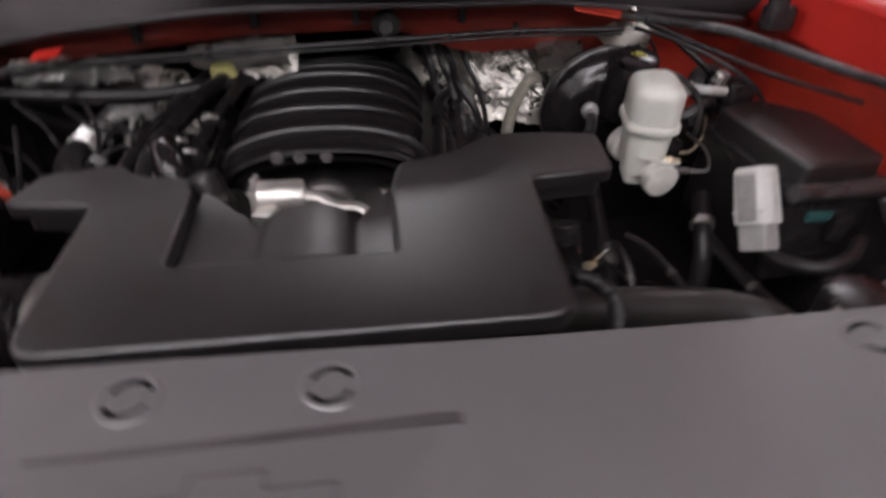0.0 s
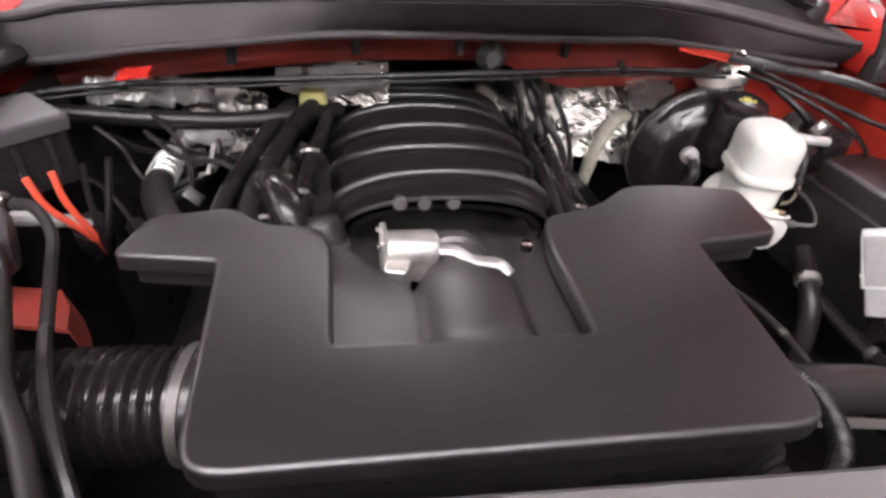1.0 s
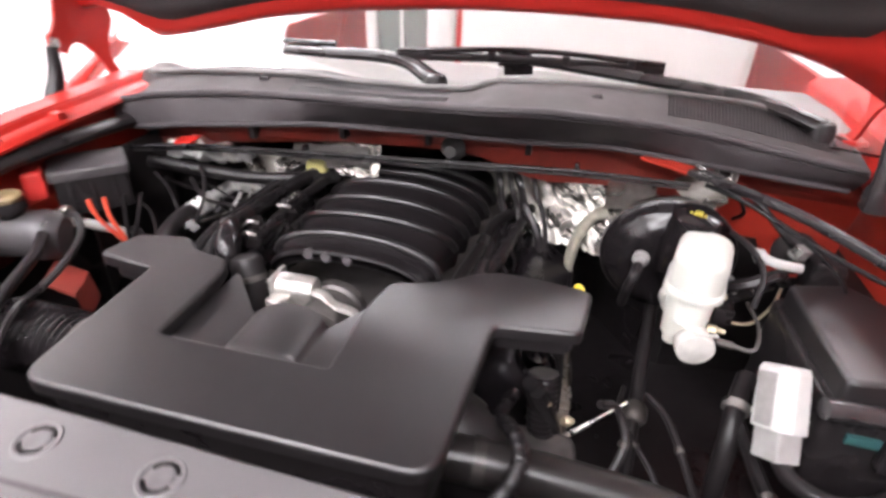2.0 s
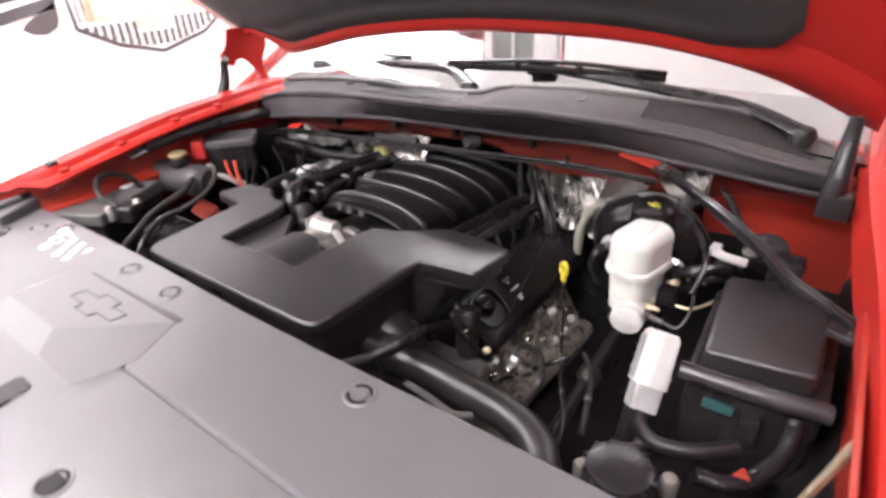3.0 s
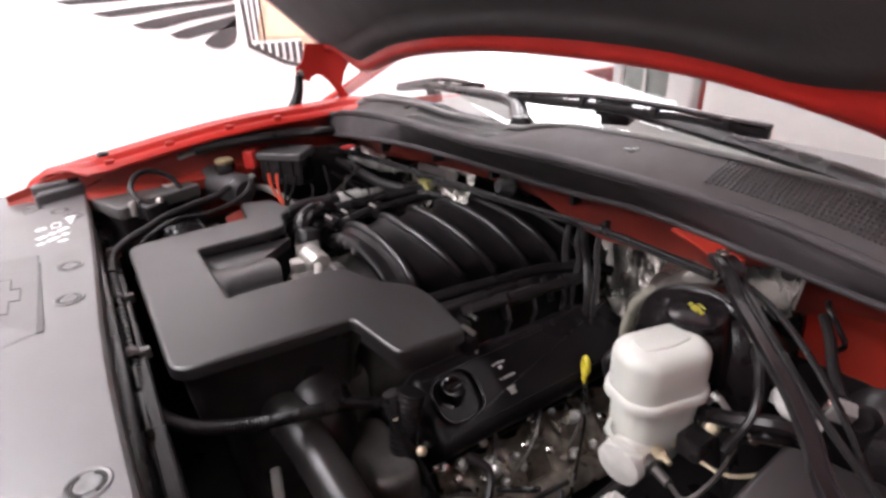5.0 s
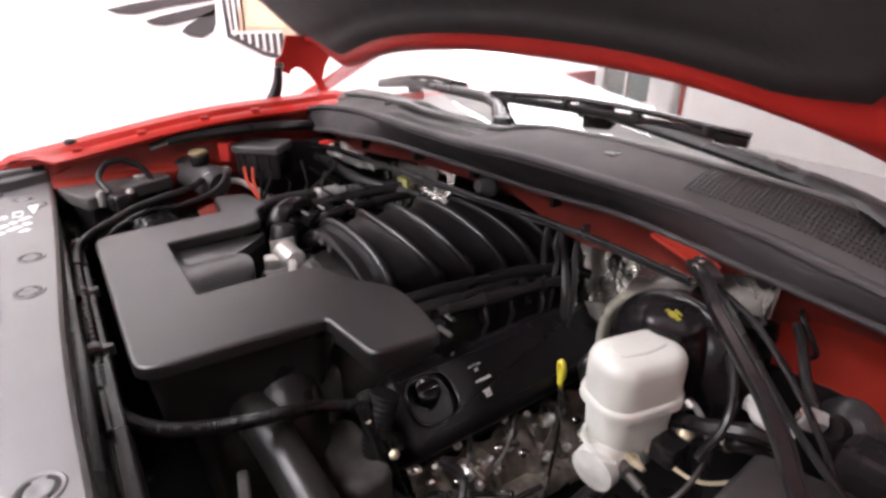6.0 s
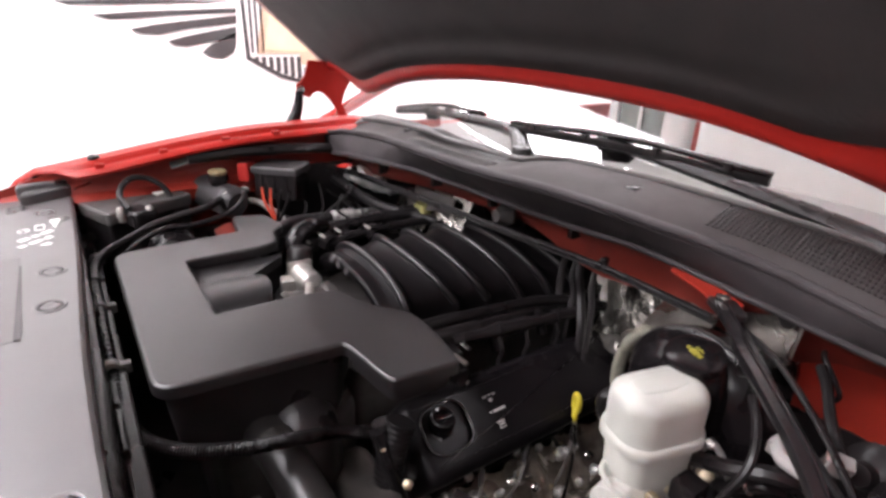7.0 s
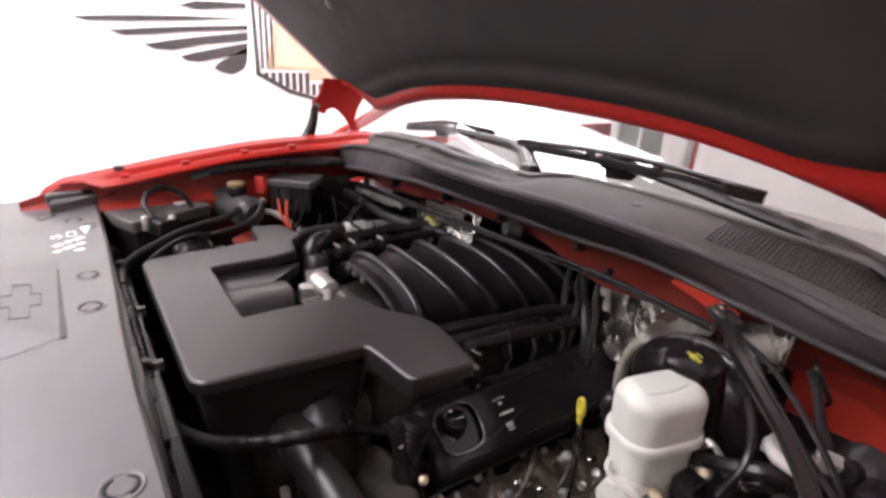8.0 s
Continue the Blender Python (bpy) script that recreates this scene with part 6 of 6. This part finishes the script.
    for k, (mat, dx) in enumerate(((ORANGE, 0), (ORANGE, 0.022), (CORRUGATED, 0.05), (CORRUGATED, 0.075))):
        part("lead", tube([(-0.484 + dx * 0.9, 0.365 + dx * 0.7, 1.074), (-0.474 + dx * 0.7, 0.366 + dx * 0.5, 1.036), (-0.452 + dx * 0.3, 0.385, 0.985), (-0.45, 0.41, 0.94)], 0.004, 8, 5), mat, fl, "orange sleeved lead" if k < 2 else "")
    part("loom_clip", lathe([(0.022, 0), (0.024, 0.02), (0.02, 0.05)], 12, along((-0.455, 0.405, 0.985), (-0.465, 0.43, 0.93))), PLASTIC, fl)
    part("pale_lead", tube([(-0.56, 0.34, 1.02), (-0.52, 0.36, 1.025), (-0.48, 0.395, 1.0), (-0.46, 0.41, 0.98)], 0.009, 8, 5), OFFWHITE, fl, "pale sleeved lead")

    ac = thing("refrigerant_line", (-0.39, 0.6, 1.0), "black hose crimped onto a bright aluminium pipe", "hose")
    part("hose", tube([(-0.33, 0.34, 1.005), (-0.37, 0.41, 1.003), (-0.398, 0.48, 0.992), (-0.402, 0.525, 0.988)], 0.019, 12, 6), RUBBER, ac)
    a, b = Vector((-0.402, 0.515, 0.989)), Vector((-0.409, 0.68, 0.982))
    part("crimp", tube([a, a.lerp(b, 0.42)], 0.0195, 16, 1), BRIGHT, ac)
    for k in range(4):
        p = a.lerp(b, 0.06 + 0.1 * k)
        part("crimp_ring", lathe([(0.019, -0.004), (0.0215, -0.002), (0.0215, 0.002), (0.019, 0.004)], 16, along(p, p + (b - a))), BRIGHT, ac)
    part("pipe", tube([a.lerp(b, 0.4), b, b + Vector((0.018, 0.014, 0.004)), b + Vector((0.06, 0.008, 0.004))], 0.0145, 14, 6), BRIGHT, ac, "bright aluminium pipe")
    part("block", block(-0.405, -0.325, 0.66, 0.692, 0.975, 1.0, 0.008, 0.005), BRIGHT, ac, "bright aluminium pipe block")
    part("stay", tube([(-0.42, 0.572, 0.942), (-0.39, 0.574, 0.955), (-0.354, 0.576, 0.968), (-0.35, 0.58, 0.975), (-0.345, 0.61, 1.0)], 0.0062, 8, 4, flat=0.6), BRIGHT, ac, "bright bent steel stay")
    part("service_pipe", tube([(-0.375, 0.46, 0.985), (-0.36, 0.54, 0.972), (-0.352, 0.6, 0.962), (-0.345, 0.63, 0.97), (-0.35, 0.665, 0.985)], 0.0062, 10, 4), STEEL, ac)

    ad = thing("air_duct", (-0.34, 0.1, 1.0), "black ribbed flexible intake duct", "air duct")
    ring = lambda s: 1 + 0.085 * math.sin(s * 2 * math.pi * 12)
    part("bellows", tube([(-0.275, 0.12, 0.978), (-0.35, 0.125, 0.976), (-0.44, 0.13, 0.97)], 0.049, 28, 60, ring), GLOSS, ad)
    part("collar", tube([(-0.24, 0.118, 0.978), (-0.282, 0.12, 0.978)], 0.053, 28, 1), PLASTIC, ad)
    part("clamp", tube([(-0.268, 0.119, 0.978), (-0.277, 0.12, 0.978)], 0.055, 28, 1), DARKMETAL, ad, "dark steel hose clamp")
    part("air_box", block(-0.62, -0.44, 0.02, 0.24, 0.78, 0.93, 0.02, 0.01), PLASTIC, ad)


def firewall_lining():
    rnd = random.Random(4)

    def crumple(cx, cy, cz, sx, sy, sz, n=34, turn=0.0, lean=0.3):
        # long slanting folds with a few sharp creases across them
        def crease(p):
            return 1 - 2 * abs(noise.noise(p))
        rows = []
        for i in range(n):
            row = []
            for j in range(n):
                u, v = i / (n - 1) - 0.5, j / (n - 1) - 0.5
                a, b = u * sx, v * sz
                q = Vector((a * 70 + b * 46 + cx * 9, b * 30 - a * 22 + cz * 5, cy * 3))
                k = 0.62 * crease(q) + 0.26 * crease(Vector((q.x * 2.1, q.y * 2.6, 1.7))) + 0.1 * crease(Vector((q.x * 3.7, q.y * 6.0, 4.2)))
                edge = 0.06 * noise.noise(Vector((v * 3, u * 3, 3.1 + cx)))
                row.append((cx + u * sx * (1 + edge), cy + turn * u * sx + v * lean * sy + 0.0055 * k + 0.008 * noise.noise(q * 0.35), cz + v * sz * (1 + edge) + 0.003 * k - 0.25 * abs(u) * sz))
            rows.append(row)
        return sheet(rows, (0, 0.004, -0.002))

    for a in ((0.365, 0.832, 0.985, 0.31, 0.25, 0.2, 90, -0.2), (0.25, 0.965, 0.975, 0.24, 0.4, 0.16), (0.47, 0.79, 1.045, 0.1, 0.3, 0.06, 60, -0.1), (-0.345, 0.725, 0.985, 0.14, 0.1, 0.12, 60, 0.1), (-0.14, 0.70, 1.068, 0.15, 0.1, 0.07, 60, 0.2)):
        solo("heat_shield", crumple(*a), FOIL, "crumpled silver foil heat shield on the firewall", "heat shield", "foil heat shields", angle=42)
    solo("insulation_sleeve", tube([(0.43, 0.792, 0.985), (0.405, 0.786, 0.975), (0.386, 0.78, 0.945), (0.372, 0.78, 0.9), (0.367, 0.785, 0.84), (0.367, 0.79, 0.8)], 0.0165, 14, 6, radius=lambda s: 1 + 0.06 * math.sin(s * 21), flat=0.7), FABRIC, "pale cloth insulation sleeve by the firewall", "insulation")
    # bent bracket plate with a round hole, foil wrapped hose and grey plate by the seal
    flap = thing("bracket_plate", (0.6, 0.77, 1.1), "dull silver bent bracket plate with a black hole", "bracket")
    part("plate", sheet([[(0.545 + 0.105 * u + 0.004 * math.sin(7 * v), 0.775 + 0.012 * math.sin(3 * u + 2 * v), 1.085 + 0.035 * u - v * (0.02 + 0.045 * math.sin(math.pi * min(1, u * 0.8)) + 0.02 * u)) for v in span(0, 1, 7)] for u in span(0, 1, 12)], (0, 0.003, 0)), FOIL, flap)
    part("flange", sheet([[(0.648, 0.774, 1.121), (0.655, 0.764, 1.122)], [(0.643, 0.776, 1.065), (0.651, 0.765, 1.062)]], (0.002, 0, 0)), TANCAST, flap)
    part("hole_rim", lathe([(0.011, -0.002), (0.011, 0.003), (0.008, 0.004), (0.001, 0.003)], 16, along((0.632, 0.772, 1.112), (0.628, 0.7, 1.12))), RUBBER, flap, "black plug in the hole")
    wrap = [(-0.51, 0.618, 1.078), (-0.47, 0.632, 1.075), (-0.43, 0.652, 1.068), (-0.39, 0.668, 1.06), (-0.35, 0.68, 1.052)]
    v, f = tube(wrap, 0.024, 28, 20, radius=lambda k: 0.55 + 0.45 * math.sin(math.pi * min(1, 0.12 + k)))
    v = [p + Vector((0, -0.6, 0.8)) * (0.024 * noise.noise(Vector((p.x * 42, p.y * 26, p.z * 30))) + 0.009 * (1 - 2 * abs(noise.noise(Vector((p.x * 95, p.y * 30, p.z * 35)))))) for p in v]
    solo("wrapped_pipe", (v, f), BRIGHT, "silver foil wrapped pipe below the cowl seal", "pipe", angle=50)
    solo("support_plate", sheet([[(x, 0.69 + 0.03 * (x + 0.24), 1.098 + 0.04 * (x + 0.24)), (x, 0.682 + 0.03 * (x + 0.24), 1.078 + 0.03 * (x + 0.24)), (x + 0.01, 0.67, 1.062 + 0.008 * math.sin(40 * x))] for x in span(-0.25, -0.08, 14)], (0, 0.003, 0)), DARKMETAL, "dull grey support plate below the cowl seal", "bracket")
    solo("cable_loop", tube([(-0.56, 0.5, 1.09), (-0.57, 0.502, 1.06), (-0.56, 0.505, 1.035), (-0.545, 0.505, 1.04), (-0.54, 0.5, 1.07), (-0.545, 0.5, 1.1)], 0.005, 8, 6), PALEGREY, "pale looped cable by the relay box", "cable")
    solo("sponge_block", block(-0.215, -0.17, 0.66, 0.70, 1.03, 1.07, 0.012, 0.01), OLIVE, "olive foam block by the firewall", "foam")
    gm = thing("firewall_grommet", (0.104, 0.70, 1.12), "grey cable grommet in the firewall", "grommet")
    part("boot", lathe([(0.024, 0), (0.026, 0.008), (0.018, 0.022), (0.012, 0.034)], 16, along((0.104, 0.70, 1.125), (0.1, 0.6, 1.13))), material("dusty_grey_rubber", (0.032, 0.03, 0.029), rough=0.7, vary=0.3, scale=60), gm)
    for k, (a, b, r) in enumerate(((0.175, 0.235, 0.008), (0.205, 0.255, 0.0065), (0.21, 0.3, 0.009), (0.255, 0.315, 0.006))):
        part("lead", tube([(a, 0.82, 1.06), (lerp(a, b, 0.3), 0.785, 1.025 - 0.012 * (k % 2)), (lerp(a, b, 0.45) + 0.008 * (k % 2), 0.772 + 0.006 * (k % 3), 0.98), (lerp(a, b, 0.85), 0.755, 0.93), (b, 0.74, 0.87)], r, 8, 6), RUBBER, gm)



def right_front():
    rh = thing("radiator_hose", (0.45, 0.14, 0.92), "thick black radiator hose bending down to the front", "hose")
    part("hose", tube([(0.2, 0.13, 0.922), (0.33, 0.142, 0.908), (0.45, 0.148, 0.893), (0.53, 0.145, 0.882), (0.59, 0.118, 0.872), (0.615, 0.06, 0.85), (0.61, -0.03, 0.82)], 0.031, 20, 8), HOSE, rh)
    part("clamp", tube([(0.27, 0.136, 0.9155), (0.285, 0.138, 0.914)], 0.033, 16, 1), DARKMETAL, rh)
    an = thing("intake_elbow", (0.3, 0.16, 0.95), "black moulded elbow below the engine cover", "duct")
    part("elbow", tube([(0.15, 0.2, 0.925), (0.215, 0.193, 0.915), (0.258, 0.188, 0.885), (0.272, 0.185, 0.8)], 0.053, 22, 7), RUBBER, an)
    rc = thing("washer_tank", (0.70, 0.12, 0.88), "black tank neck with pale fittings", "tank")
    part("body", lathe([(0.05, -0.12), (0.05, 0), (0.045, 0.012), (0.035, 0.015), (0.001, 0.016)], 24, Matrix.Translation((0.712, 0.125, 0.9))), RUBBER, rc)
    for k in range(12):
        part("grip", block(0.043, 0.052, -0.004, 0.004, -0.03, 0.01, 0.002, 0.0015, Matrix.Translation((0.712, 0.125, 0.9)) @ Matrix.Rotation(k * math.pi / 6, 4, "Z")), RUBBER, rc)
    for x, y in ((0.665, 0.108), (0.66, 0.06), (0.775, 0.15)):
        part("fitting", lathe([(0.012, -0.03), (0.013, 0.0), (0.01, 0.006), (0.001, 0.007)], 12, Matrix.Translation((x, y, 0.9))), TANCAST, rc)
    bk = thing("alternator", (0.42, 0.2, 0.78), "cast metal alternator under the hose", "alternator")
    part("case", lathe([(0.03, 0), (0.06, 0.005), (0.072, 0.02), (0.072, 0.09), (0.06, 0.105), (0.02, 0.11)], 26, along((0.43, 0.16, 0.68), (0.43, 0.3, 0.68))), DARKMETAL, bk)
    for k in range(10):
        a = 2 * math.pi * k / 10
        part("fin", block(-0.004, 0.004, -0.018, 0.018, -0.002, 0.006, 0.001, 0.001, along((0.43, 0.16, 0.68), (0.43, 0.1, 0.68)) @ Matrix.Rotation(a, 4, "Z") @ Matrix.Translation((0, 0.045, 0))), DARKMETAL, bk)
    solo("steel_bracket", tube([(0.5, 0.435, 0.785), (0.44, 0.4, 0.752), (0.375, 0.363, 0.716)], 0.005, 8, 3), STEEL, "thin bright steel stay rod", "stay rod")
    for pts in ([(0.36, 0.085, 0.922), (0.42, 0.072, 0.93), (0.469, 0.062, 0.932), (0.497, 0.08, 0.928)], [(0.45, 0.065, 0.925), (0.472, 0.055, 0.93), (0.492, 0.045, 0.926)]):
        solo("radiator_bracket", tube(pts, 0.007, 8, 4, flat=0.5), DARKMETAL, "dull metal bracket by the radiator", "bracket", "radiator brackets")
    solo("white_clip", join(tube([(0.70, 0.66, 1.0), (0.72, 0.63, 1.005), (0.735, 0.625, 1.005), (0.765, 0.63, 1.0)], 0.009, 8, 5), block(0.695, 0.715, 0.645, 0.675, 0.99, 1.008, 0.003, 0.003)), OFFWHITE, "white plastic cable clip", "clip")
    for pts, r, mat in (([(0.50, 0.5, 0.76), (0.49, 0.44, 0.75), (0.515, 0.38, 0.75), (0.55, 0.32, 0.73), (0.56, 0.25, 0.7)], 0.0045, RUBBER), ([(0.44, 0.34, 0.86), (0.47, 0.36, 0.84), (0.49, 0.33, 0.8), (0.47, 0.28, 0.76)], 0.007, RUBBER), ([(0.53, 0.45, 0.8), (0.56, 0.42, 0.79), (0.58, 0.36, 0.78), (0.6, 0.28, 0.76)], 0.006, RUBBER), ([(0.66, 0.45, 0.83), (0.68, 0.4, 0.8), (0.7, 0.3, 0.78), (0.72, 0.2, 0.78)], 0.012, CORRUGATED)):
        w = thing("loose_lead", pts[0], "thin dark lead low in the engine bay", "cable", "leads beside the exhaust")
        part("lead", tube(pts, r, 8, 7), mat, w)
        part("ferrule", lathe([(r + 0.0008, 0), (r + 0.002, 0.002), (r + 0.002, 0.009), (r + 0.0008, 0.011)], 12, along(pts[2], pts[3])), DARKMETAL, w)
    st = thing("steering_shaft", (0.52, 0.55, 0.75), "black steering shaft low beside the exhaust", "shaft")
    part("shaft", tube([(0.56, 0.75, 0.80), (0.53, 0.5, 0.7), (0.5, 0.25, 0.6)], 0.014, 10, 2), RUBBER, st)
    part("joint", lathe([(0.02, -0.02), (0.026, -0.012), (0.026, 0.012), (0.02, 0.02)], 12, along((0.53, 0.5, 0.7), (0.5, 0.25, 0.6))), DARKMETAL, st)
    cv = thing("coolant_valve", (0.66, 0.42, 0.8), "black heater hose with a pale clamp", "hose")
    part("hose", tube([(0.695, 0.5, 0.84), (0.672, 0.44, 0.822), (0.66, 0.39, 0.775), (0.655, 0.36, 0.68)], 0.017, 12, 6), RUBBER, cv)
    part("clamp", tube([(0.6735, 0.445, 0.824), (0.669, 0.432, 0.817)], 0.022, 14, 1), ALU, cv)


wall_emblem()
vehicle()
wheels()
hood()
wiper((0.041, 0.78, 1.233), (-0.06, 0.836, 1.259), (-0.442, 0.858, 1.247), (-0.605, 0.838, 1.225), (-0.22, 0.872, 1.262), 0.6, "black wiper resting on the far windshield edge")
wiper((0.79, 0.83, 1.2), (0.66, 0.868, 1.232), (0.185, 0.9, 1.268), (-0.06, 0.83, 1.268), (0.495, 0.912, 1.264), 0.9, "black wiper with its arm root by the near pillar")
radiator_cover()
engine_cover()
intake_manifold()
throttle_body()
engine_block()
dipstick()
brake_reservoir()
brake_fittings()
brake_booster()
fuse_box()
control_module()
cables()
far_hoses()
far_wiring()
left_side()
firewall_lining()
right_front()
